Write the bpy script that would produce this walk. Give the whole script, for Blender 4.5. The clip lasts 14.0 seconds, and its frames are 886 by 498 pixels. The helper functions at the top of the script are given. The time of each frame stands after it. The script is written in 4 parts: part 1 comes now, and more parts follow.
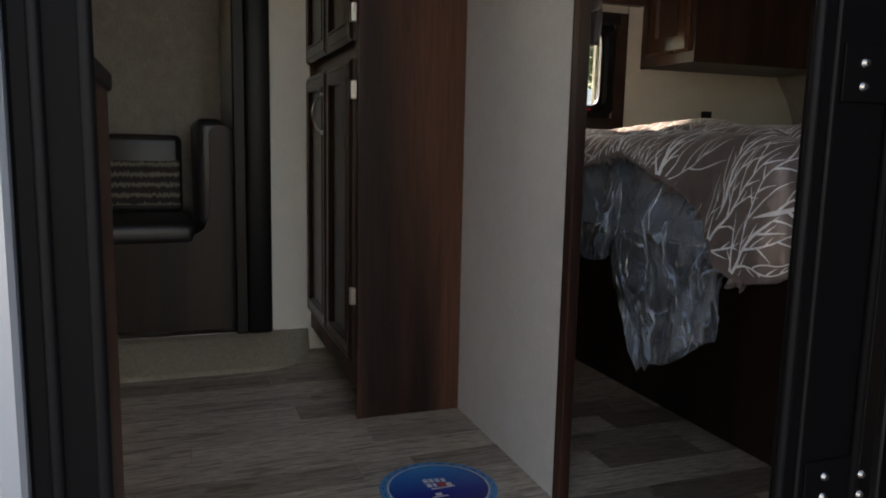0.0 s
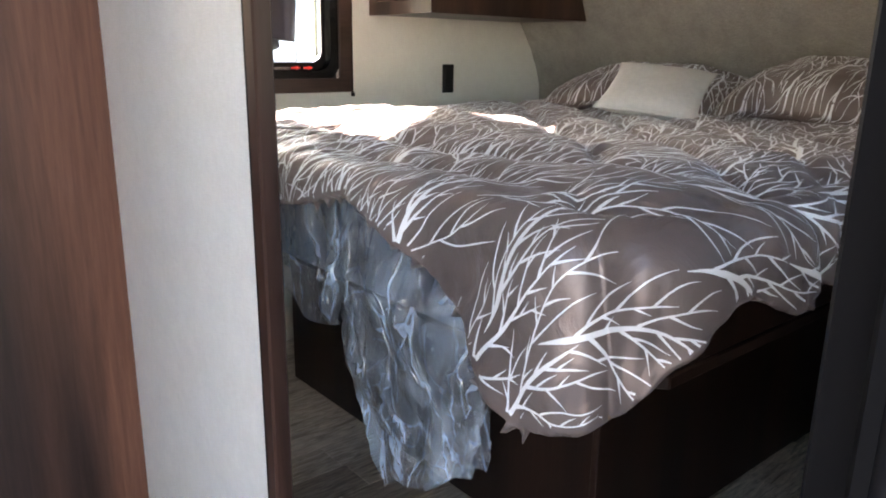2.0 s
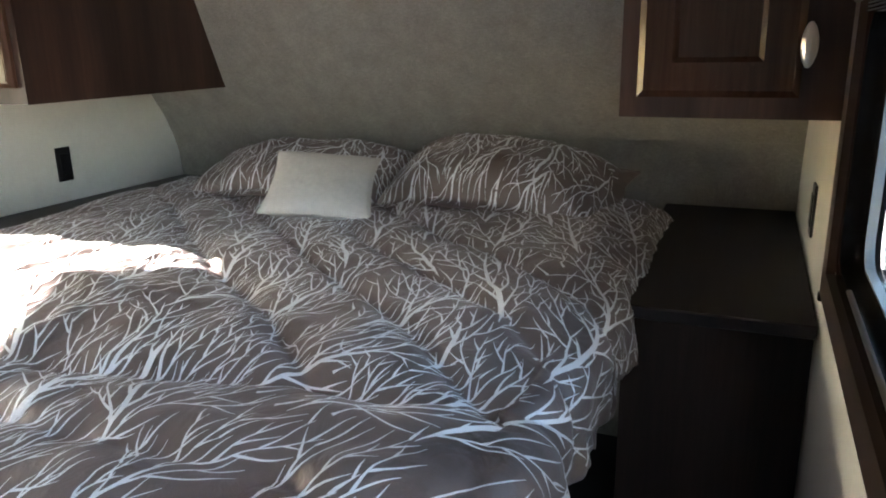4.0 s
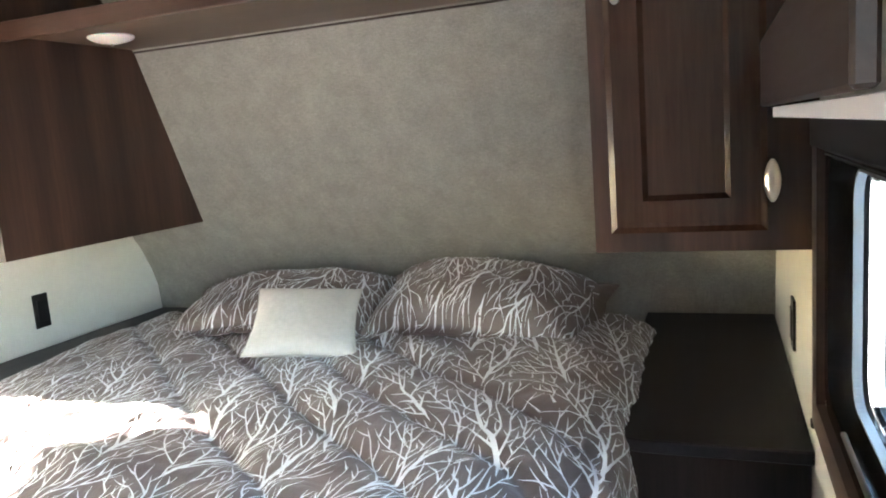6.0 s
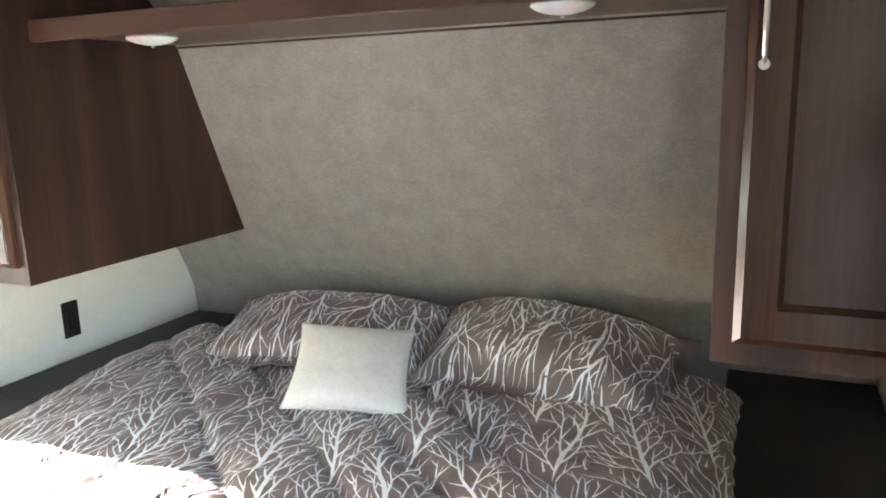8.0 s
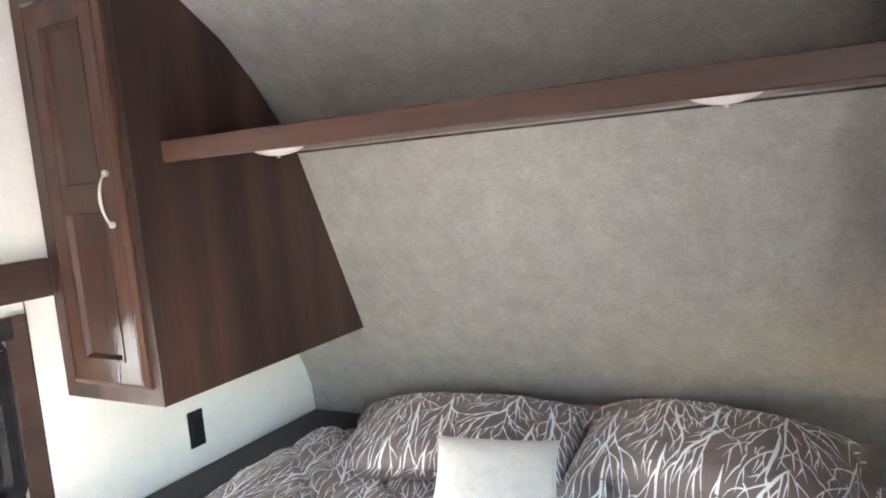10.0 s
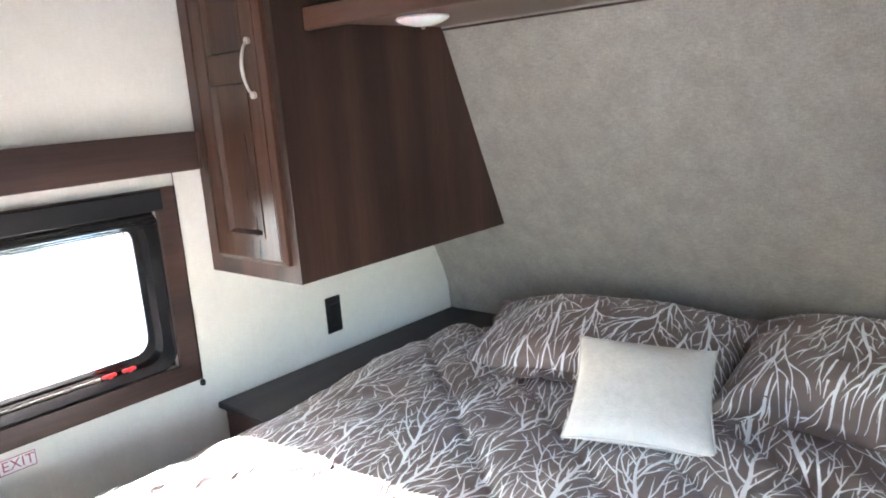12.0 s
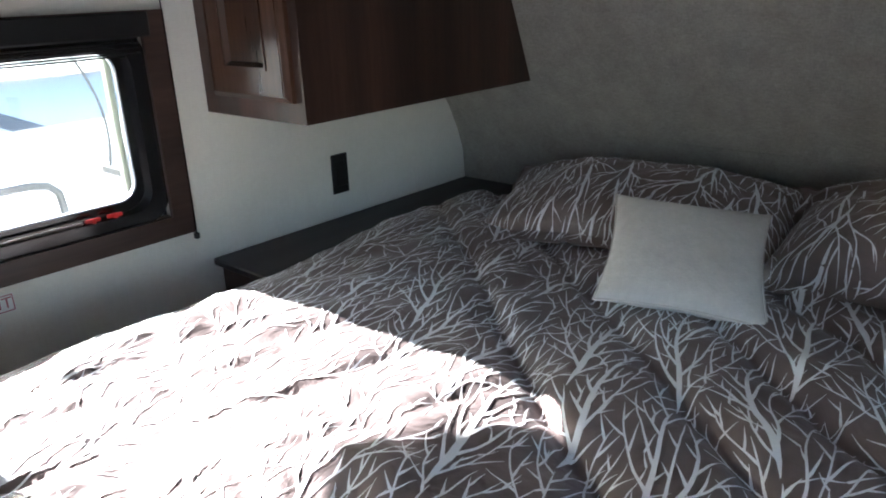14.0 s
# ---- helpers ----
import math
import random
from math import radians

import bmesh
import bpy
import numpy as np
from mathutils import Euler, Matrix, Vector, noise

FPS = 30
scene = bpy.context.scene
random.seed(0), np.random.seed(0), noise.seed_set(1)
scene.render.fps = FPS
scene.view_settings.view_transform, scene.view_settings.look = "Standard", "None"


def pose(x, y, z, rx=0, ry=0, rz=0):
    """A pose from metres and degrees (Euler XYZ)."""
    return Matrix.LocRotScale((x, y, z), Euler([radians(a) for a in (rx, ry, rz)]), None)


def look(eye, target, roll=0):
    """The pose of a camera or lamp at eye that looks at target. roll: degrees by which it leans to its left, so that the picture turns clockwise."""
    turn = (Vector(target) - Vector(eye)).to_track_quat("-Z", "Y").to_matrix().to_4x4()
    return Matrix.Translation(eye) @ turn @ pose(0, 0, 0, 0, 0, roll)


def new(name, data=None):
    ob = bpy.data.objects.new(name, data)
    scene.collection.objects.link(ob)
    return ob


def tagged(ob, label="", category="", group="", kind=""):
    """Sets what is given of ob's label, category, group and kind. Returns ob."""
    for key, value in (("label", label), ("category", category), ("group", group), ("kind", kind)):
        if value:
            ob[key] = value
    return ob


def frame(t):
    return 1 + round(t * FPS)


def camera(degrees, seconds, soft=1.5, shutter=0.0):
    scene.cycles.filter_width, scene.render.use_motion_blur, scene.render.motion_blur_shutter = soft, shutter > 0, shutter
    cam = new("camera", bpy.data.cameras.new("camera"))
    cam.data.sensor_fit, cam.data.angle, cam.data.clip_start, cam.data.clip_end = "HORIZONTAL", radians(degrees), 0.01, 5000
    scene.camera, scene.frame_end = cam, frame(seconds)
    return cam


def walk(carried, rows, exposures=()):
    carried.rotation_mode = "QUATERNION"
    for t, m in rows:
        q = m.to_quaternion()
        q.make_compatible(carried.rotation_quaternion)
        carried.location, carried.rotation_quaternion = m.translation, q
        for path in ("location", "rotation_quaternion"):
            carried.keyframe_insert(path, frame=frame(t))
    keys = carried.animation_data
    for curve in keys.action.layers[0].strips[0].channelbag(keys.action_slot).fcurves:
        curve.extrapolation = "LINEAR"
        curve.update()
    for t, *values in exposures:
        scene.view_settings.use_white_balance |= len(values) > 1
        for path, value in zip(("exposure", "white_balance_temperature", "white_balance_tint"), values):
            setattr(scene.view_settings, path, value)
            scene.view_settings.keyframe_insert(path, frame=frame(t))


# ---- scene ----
cam = camera(62.4, 14.0, 1.9)
PATH = [
    (0, (-0.16, -0.045, 0.853), (0.522, 1.813, 0.57), 1.2),
    (0.5, (-0.073, 0.097, 0.812), (0.722, 1.887, 0.41), 1.0),
    (1, (0.025, 0.235, 0.908), (0.974, 1.986, 0.492), 1.75),
    (1.5, (0.15, 0.371, 0.916), (1.296, 1.989, 0.507), 0.263),
    (2, (0.246, 0.499, 1.085), (1.461, 1.955, 0.576), 0.8),
    (2.5, (0.326, 0.576, 1.156), (1.585, 2.013, 0.5), -0.53),
    (3, (0.395, 0.656, 1.198), (1.733, 2.012, 0.637), 0.15),
    (3.5, (0.433, 0.711, 1.297), (2.024, 1.801, 0.731), -0.189),
    (4, (0.473, 0.744, 1.354), (2.335, 1.532, 0.788), -1.08),
    (4.2, (0.457, 0.736, 1.396), (2.319, 1.449, 0.86), -1.136),
    (6.3, (0.488, 0.766, 1.475), (2.338, 1.47, 1.189), -4.2),
    (6.5, (0.487, 0.775, 1.485), (2.333, 1.49, 1.202), -2.9),
    (7, (0.536, 0.831, 1.481), (2.367, 1.576, 1.175), -2.1),
    (7.5, (0.635, 0.897, 1.551), (2.417, 1.701, 1.129), -2.3),
    (7.7, (0.668, 0.905, 1.596), (2.459, 1.692, 1.18), -1.6),
    (9.8, (0.756, 1.06, 1.724), (2.538, 1.942, 1.506), -4.9),
    (10, (0.76, 1.084, 1.731), (2.479, 2.081, 1.504), -5.2),
    (10.5, (0.771, 1.132, 1.715), (2.384, 2.285, 1.453), -4.7),
    (11, (0.788, 1.147, 1.704), (2.309, 2.409, 1.401), -4.8),
    (11.5, (0.811, 1.16, 1.683), (2.295, 2.456, 1.341), -4.6),
    (12, (0.847, 1.177, 1.633), (2.315, 2.471, 1.22), -4.3),
    (12.5, (0.9, 1.196, 1.59), (2.311, 2.519, 1.082), -4.9),
    (13, (0.924, 1.218, 1.538), (2.303, 2.537, 0.937), -4.2),
    (13.5, (0.934, 1.243, 1.498), (2.291, 2.548, 0.824), -3.6),
    (14, (0.927, 1.31, 1.485), (2.325, 2.568, 0.806), -2.2),
]
EXPOSURES = [(0.0, 2.0, 8600, 22), (0.3, 3.7, 8600, 22), (0.5, 4.1, 8600, 22), (1.5, 4.4, 8300, 22), (2.0, 4.2, 7600, 22), (3.0, 3.8, 6900, 20), (4.2, 4.2, 6800, 14), (6.5, 5.3, 6700, 12), (7.6, 5.2, 6700, 14), (9.8, 5.75, 6350, 16), (11.0, 5.55, 6300, 18), (12.5, 5.0, 6150, 16), (14.0, 3.55, 5950, 14)]
walk(cam, [(t, look(eye, target, roll)) for t, eye, target, roll in PATH], EXPOSURES)

# world, sun
SUN_TRAVEL = Vector((0.06, -1.1, -0.455)).normalized()
world = bpy.data.worlds.new("sky")
scene.world = world
world.use_nodes = True
wn = world.node_tree
sky = wn.nodes.new("ShaderNodeTexSky")
sky.sky_type = "NISHITA"
sky.sun_disc = False
sky.sun_elevation = math.asin(-SUN_TRAVEL.z)
sky.sun_rotation = math.atan2(-SUN_TRAVEL.x, -SUN_TRAVEL.y)
wn.links.new(sky.outputs[0], wn.nodes["Background"].inputs[0])
wn.nodes["Background"].inputs[1].default_value = 0.15
sun = new("sun", bpy.data.lights.new("sun", "SUN"))
sun.data.energy, sun.data.angle, sun.data.color = 5.0, radians(0.6), (1.0, 0.95, 0.88)
sun.matrix_world = look((0, 0, 10), Vector((0, 0, 10)) + SUN_TRAVEL)


# plan
FAR_Y, NEAR_Y, CEIL = 2.92, 0.60, 2.25
PROFILE = [(2.846, 0.0), (2.846, 0.85), (2.838, 0.95), (2.815, 1.02), (2.775, 1.105), (2.70, 1.215), (2.585, 1.50),
           (2.466, 1.797), (2.398, 1.897), (2.31, 2.01), (2.21, 2.11), (2.08, 2.2), (1.95, 2.25)]


def wall_x(z):
    for (x0, z0), (x1, z1) in zip(PROFILE, PROFILE[1:]):
        if z0 <= z <= z1:
            return x0 + (x1 - x0) * (z - z0) / max(1e-6, z1 - z0)
    return PROFILE[-1][0]


# materials
def mat(name, base, rough=0.6, metal=0.0, build=None, **more):
    m = bpy.data.materials.new(name)
    m.use_nodes = True
    nt = m.node_tree
    b = nt.nodes["Principled BSDF"]
    b.inputs["Base Color"].default_value = (*base, 1)
    b.inputs["Roughness"].default_value = rough
    b.inputs["Metallic"].default_value = metal
    for k, v in more.items():
        b.inputs[k.replace("_", " ")].default_value = v
    if build:
        build(nt, b)
    return m


def tex(nt, scale=(1, 1, 1), coords="Object", rotate=(0, 0, 0)):
    tc, mp = nt.nodes.new("ShaderNodeTexCoord"), nt.nodes.new("ShaderNodeMapping")
    mp.inputs["Scale"].default_value = scale
    mp.inputs["Rotation"].default_value = rotate
    nt.links.new(tc.outputs[coords], mp.inputs[0])
    return mp.outputs[0]


def noise_tex(nt, vec, scale, detail=3, rough=0.6, distortion=0.0):
    n = nt.nodes.new("ShaderNodeTexNoise")
    n.inputs["Scale"].default_value, n.inputs["Detail"].default_value = scale, detail
    n.inputs["Roughness"].default_value, n.inputs["Distortion"].default_value = rough, distortion
    nt.links.new(vec, n.inputs["Vector"])
    return n.outputs["Fac"]


def ramp(nt, fac, stops):
    r = nt.nodes.new("ShaderNodeValToRGB")
    e = r.color_ramp.elements
    e[0].position, e[0].color = stops[0][0], (*stops[0][1], 1)
    e[1].position, e[1].color = stops[-1][0], (*stops[-1][1], 1)
    for p, c in stops[1:-1]:
        e.new(p).color = (*c, 1)
    nt.links.new(fac, r.inputs[0])
    return r.outputs[0]


def mix(nt, fac, a, b, kind="MIX"):
    m = nt.nodes.new("ShaderNodeMix")
    m.data_type, m.blend_type = "RGBA", kind
    if isinstance(fac, (int, float)):
        m.inputs[0].default_value = fac
    else:
        nt.links.new(fac, m.inputs[0])
    nt.links.new(a, m.inputs[6])
    if isinstance(b, tuple):
        m.inputs[7].default_value = (*b, 1)
    else:
        nt.links.new(b, m.inputs[7])
    return m.outputs[2]


def bump(nt, b, h, strength=0.3, dist=0.002):
    n = nt.nodes.new("ShaderNodeBump")
    n.inputs["Strength"].default_value, n.inputs["Distance"].default_value = strength, dist
    nt.links.new(h, n.inputs["Height"])
    nt.links.new(n.outputs[0], b.inputs["Normal"])


def wood(name, dark, light, rough=0.38, grain="z", broad=7.0, spec=0.5, relief=0.12):
    """Laminate with broad stripes and fine grain along one axis."""
    long = {"x": (0.06, 1, 1), "y": (1, 0.06, 1), "z": (1, 1, 0.06)}[grain]

    def build(nt, b):
        v = tex(nt, long)
        wide = noise_tex(nt, v, broad, 1.5, 0.4)
        fine = noise_tex(nt, v, 90, 4, 0.65, 0.3)
        col = ramp(nt, wide, [(0.40, dark), (0.60, light)])
        fcol = ramp(nt, fine, [(0.3, (0.72, 0.70, 0.68)), (0.7, (1.15, 1.15, 1.15))])
        nt.links.new(mix(nt, 1.0, col, fcol, "MULTIPLY"), b.inputs["Base Color"])
        rr = ramp(nt, fine, [(0.2, (rough,) * 3), (0.8, (rough + 0.06,) * 3)])
        nt.links.new(rr, b.inputs["Roughness"])
        bump(nt, b, fine, relief, 0.0006)
    return mat(name, dark, rough, build=build, Specular_IOR_Level=spec)


def linen(name, c1, c2, blotch=0.06):
    """Wall panel paper: crossed fine threads over soft blotches."""
    def build(nt, b):
        tc = tex(nt)
        h = noise_tex(nt, tex(nt, (1, 1, 14)), 60, 3, 0.7)
        v = noise_tex(nt, tex(nt, (8, 8, 0.8)), 40, 3, 0.7)
        big = noise_tex(nt, tc, 14, 3, 0.7)
        a = ramp(nt, h, [(0.35, c1), (0.65, c2)])
        c = ramp(nt, v, [(0.3, tuple(1 - blotch * 1.3 for _ in c1)), (0.7, tuple(1 + blotch for _ in c1))])
        d = ramp(nt, big, [(0.3, tuple(1 - blotch for _ in c1)), (0.7, tuple(1 + blotch for _ in c1))])
        e = mix(nt, 1.0, mix(nt, 1.0, a, c, "MULTIPLY"), d, "MULTIPLY")
        nt.links.new(e, b.inputs["Base Color"])
        bump(nt, b, h, 0.15, 0.0005)
    return mat(name, c1, 0.62, build=build)


WOOD = wood("walnut_laminate", (0.024, 0.012, 0.010), (0.115, 0.048, 0.031), 0.38, broad=6.5, spec=0.22)
WOOD_X = wood("walnut_laminate_lengthwise", (0.032, 0.018, 0.014), (0.060, 0.033, 0.026), grain="x")
WOOD_Y = wood("walnut_laminate_crosswise", (0.05, 0.024, 0.016), (0.10, 0.048, 0.032), grain="y")
DOORWOOD = wood("stained_door_wood", (0.034, 0.017, 0.011), (0.066, 0.032, 0.021), 0.22, broad=5, spec=0.32, relief=0.02)
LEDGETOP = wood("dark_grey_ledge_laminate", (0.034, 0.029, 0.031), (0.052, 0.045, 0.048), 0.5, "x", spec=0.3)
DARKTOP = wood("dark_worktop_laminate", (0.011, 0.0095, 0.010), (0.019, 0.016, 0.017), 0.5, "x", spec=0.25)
CABWOOD = wood("cabinet_side_laminate", (0.030, 0.016, 0.012), (0.072, 0.037, 0.027), 0.38, broad=8.0, spec=0.35)
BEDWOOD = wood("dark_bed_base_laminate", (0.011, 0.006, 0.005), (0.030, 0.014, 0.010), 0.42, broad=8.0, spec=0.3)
ESPRESSO = wood("espresso_laminate", (0.018, 0.010, 0.008), (0.030, 0.017, 0.013), 0.45, spec=0.2)
WALL = linen("off_white_linen_panel", (0.70, 0.675, 0.61), (0.76, 0.74, 0.68), 0.025)
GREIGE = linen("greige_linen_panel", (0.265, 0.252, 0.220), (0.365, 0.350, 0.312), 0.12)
WHITEPANEL = linen("white_linen_panel", (0.70, 0.68, 0.65), (0.77, 0.75, 0.72), 0.035)


def speck(nt, b):
    n = noise_tex(nt, tex(nt), 120, 2, 0.7)
    bump(nt, b, n, 0.08, 0.0005)


BLACK = mat("black_enamel", (0.006, 0.006, 0.007), 0.4, build=speck, Specular_IOR_Level=0.2)
MATT = mat("matt_black_frame", (0.004, 0.004, 0.0045), 0.5, build=speck, Specular_IOR_Level=0.05)
GLOSS = mat("glossy_black_frame", (0.006, 0.006, 0.007), 0.18, Specular_IOR_Level=0.6)
BLACKP = mat("black_plastic", (0.010, 0.010, 0.011), 0.42, Specular_IOR_Level=0.35)
RUBBER = mat("black_rubber_seal", (0.006, 0.006, 0.006), 0.55, Specular_IOR_Level=0.15)
ALU = mat("grey_aluminium", (0.34, 0.37, 0.42), 0.38, 0.5)
CHROME = mat("brushed_nickel", (0.62, 0.59, 0.54), 0.28, 1.0)
SIDING = mat("white_fibreglass_siding", (0.8, 0.8, 0.8), 0.35)
CEILING = mat("white_ceiling_panel", (0.78, 0.77, 0.74), 0.6)
RED = mat("red_plastic", (0.6, 0.03, 0.03), 0.35)
LENS = mat("frosted_white_lens", (0.85, 0.84, 0.8), 0.3, Subsurface_Weight=0.3)
PAPER = mat("white_label", (0.78, 0.76, 0.76), 0.5)
REDINK = mat("red_print", (0.42, 0.10, 0.13), 0.5)


def glass_build(nt, b):
    out = nt.nodes["Material Output"]
    t, g, m, f = (nt.nodes.new(k) for k in ("ShaderNodeBsdfTransparent", "ShaderNodeBsdfGlossy", "ShaderNodeMixShader", "ShaderNodeFresnel"))
    t.inputs[0].default_value = (0.86, 0.9, 0.88, 1)
    g.inputs["Roughness"].default_value = 0.02
    nt.links.new(f.outputs[0], m.inputs[0])
    nt.links.new(t.outputs[0], m.inputs[1])
    nt.links.new(g.outputs[0], m.inputs[2])
    nt.links.new(m.outputs[0], out.inputs[0])


GLASS = mat("tinted_window_glass", (0.9, 0.9, 0.9), 0.02, build=glass_build)


def crease(nt, vec, scale, width, distortion=0.8):
    """Thin winding lines, 1 on the line and 0 beyond its width."""
    n = noise_tex(nt, vec, scale, 1, 0.4, distortion)
    sub, ab = nt.nodes.new("ShaderNodeMath"), nt.nodes.new("ShaderNodeMath")
    sub.operation, ab.operation = "SUBTRACT", "ABSOLUTE"
    sub.inputs[1].default_value = 0.5
    nt.links.new(n, sub.inputs[0])
    nt.links.new(sub.outputs[0], ab.inputs[0])
    return ramp(nt, ab.outputs[0], [(0.0, (1.0,) * 3), (width, (0.0,) * 3)])


def plastic_build(nt, b):
    """Thin clear film: see-through between milky creases, with a glossy coat."""
    folds = crease(nt, tex(nt, (1, 1.0, 0.4), rotate=(0.5, 0, 0)), 8, 0.035, 1.6)
    fine = crease(nt, tex(nt, (1, 1.0, 0.5), rotate=(-0.6, 0, 0)), 15, 0.05, 1.6)
    soft = noise_tex(nt, tex(nt), 9, 2, 0.5, 0.8)
    ad = nt.nodes.new("ShaderNodeMath")
    ad.operation = "MULTIPLY_ADD"
    nt.links.new(fine, ad.inputs[0])
    ad.inputs[1].default_value = 0.5
    nt.links.new(folds, ad.inputs[2])
    bump(nt, b, ad.outputs[0], 0.3, 0.003)
    out = nt.nodes["Material Output"]
    t, m = nt.nodes.new("ShaderNodeBsdfTransparent"), nt.nodes.new("ShaderNodeMixShader")
    fac = mix(nt, 1.0, ramp(nt, soft, [(0.35, (0.05,) * 3), (0.5, (0.14,) * 3), (0.65, (0.32,) * 3)]),
              ramp(nt, ad.outputs[0], [(0.3, (0.0,) * 3), (1.3, (0.42,) * 3)]), "ADD")
    nt.links.new(fac, m.inputs[0])
    nt.links.new(t.outputs[0], m.inputs[1])
    nt.links.new(b.outputs[0], m.inputs[2])
    gl, m2 = nt.nodes.new("ShaderNodeBsdfGlossy"), nt.nodes.new("ShaderNodeMixShader")
    fr = nt.nodes.new("ShaderNodeFresnel")
    fr.inputs["IOR"].default_value = 1.9
    gl.inputs["Roughness"].default_value = 0.05
    bn = nt.nodes.new("ShaderNodeBump")
    bn.inputs["Strength"].default_value, bn.inputs["Distance"].default_value = 1.0, 0.006
    nt.links.new(ad.outputs[0], bn.inputs["Height"])
    nt.links.new(bn.outputs[0], gl.inputs["Normal"])
    nt.links.new(bn.outputs[0], fr.inputs["Normal"])
    nt.links.new(fr.outputs[0], m2.inputs[0])
    nt.links.new(m.outputs[0], m2.inputs[1])
    nt.links.new(gl.outputs[0], m2.inputs[2])
    nt.links.new(m2.outputs[0], out.inputs[0])


BAG = mat("clear_polythene", (0.60, 0.74, 0.92), 0.2, build=plastic_build, Specular_IOR_Level=0.8)


def fabric(name, c, rough=0.5, sheen=0.4, weave=500):
    def build(nt, b):
        v = tex(nt)
        w = noise_tex(nt, v, weave, 2, 0.6)
        s = noise_tex(nt, v, 9, 3, 0.6)
        col = ramp(nt, s, [(0.3, tuple(k * 0.88 for k in c)), (0.7, tuple(k * 1.1 for k in c))])
        nt.links.new(col, b.inputs["Base Color"])
        bump(nt, b, w, 0.2, 0.0006)
    return mat(name, c, rough, build=build, Sheen_Weight=sheen)


def satin_build(nt, b):
    v = tex(nt)
    s = noise_tex(nt, v, 9, 3, 0.6)
    c = (0.205, 0.165, 0.156)
    nt.links.new(ramp(nt, s, [(0.3, tuple(k * 0.88 for k in c)), (0.7, tuple(k * 1.1 for k in c))]), b.inputs["Base Color"])
    f1 = noise_tex(nt, v, 11, 4, 0.55, 1.4)
    f2 = noise_tex(nt, v, 420, 2, 0.6)
    m = nt.nodes.new("ShaderNodeMath")
    m.operation = "MULTIPLY_ADD"
    nt.links.new(f2, m.inputs[0])
    m.inputs[1].default_value = 0.02
    nt.links.new(f1, m.inputs[2])
    bump(nt, b, m.outputs[0], 0.5, 0.012)


TAUPE = mat("taupe_satin", (0.082, 0.061, 0.054), 0.43, 0.5, build=satin_build, Specular_IOR_Level=0.5, Specular_Tint=(1.0, 0.9, 0.88, 1), Sheen_Weight=0.12, Sheen_Tint=(1.0, 0.86, 0.84, 1))
THREAD = mat("white_embroidery", (0.84, 0.85, 0.87), 0.35, Sheen_Weight=0.5)
def weave_build(nt, b):
    c = (0.64, 0.60, 0.55)
    n = noise_tex(nt, tex(nt), 60, 3, 0.7)
    nt.links.new(ramp(nt, n, [(0.3, tuple(k * 0.93 for k in c)), (0.7, tuple(k * 1.04 for k in c))]), b.inputs["Base Color"])
    ck = nt.nodes.new("ShaderNodeTexVoronoi")
    ck.inputs["Scale"].default_value = 170
    nt.links.new(tex(nt), ck.inputs["Vector"])
    bump(nt, b, ck.outputs["Distance"], 0.3, 0.0012)


CREAM = mat("cream_woven_cotton", (0.64, 0.60, 0.55), 0.85, build=weave_build, Sheen_Weight=0.2)
BLUEFAB = fabric("grey_blue_mattress_ticking", (0.24, 0.27, 0.33), 0.6, 0.1)
CURTAIN = fabric("mauve_brown_curtain", (0.062, 0.040, 0.042), 0.7, 0.3)
LEATHER = mat("black_vinyl_upholstery", (0.018, 0.018, 0.02), 0.38, build=speck)


def stripe_build(nt, b):
    v = tex(nt, (6, 1, 1))
    w = nt.nodes.new("ShaderNodeTexWave")
    w.bands_direction = "Z"
    w.inputs["Scale"].default_value, w.inputs["Distortion"].default_value = 7, 3.0
    w.inputs["Detail"].default_value, w.inputs["Detail Scale"].default_value = 3, 4
    nt.links.new(v, w.inputs["Vector"])
    nt.links.new(ramp(nt, w.outputs["Fac"], [(0.3, (0.022, 0.017, 0.016)), (0.6, (0.065, 0.05, 0.04)), (0.88, (0.22, 0.21, 0.175))]), b.inputs["Base Color"])


STRIPED = mat("striped_upholstery", (0.1, 0.08, 0.07), 0.7, build=stripe_build)


def carpet_build(nt, b):
    n = noise_tex(nt, tex(nt), 260, 3, 0.8)
    n2 = noise_tex(nt, tex(nt), 60, 3, 0.7)
    a = ramp(nt, n, [(0.3, (0.26, 0.21, 0.15)), (0.7, (0.62, 0.55, 0.43))])
    c = ramp(nt, n2, [(0.3, (0.85,) * 3), (0.7, (1.1,) * 3)])
    nt.links.new(mix(nt, 1.0, a, c, "MULTIPLY"), b.inputs["Base Color"])
    bump(nt, b, n, 0.8, 0.003)


CARPET = mat("beige_loop_carpet", (0.4, 0.35, 0.28), 0.95, build=carpet_build)


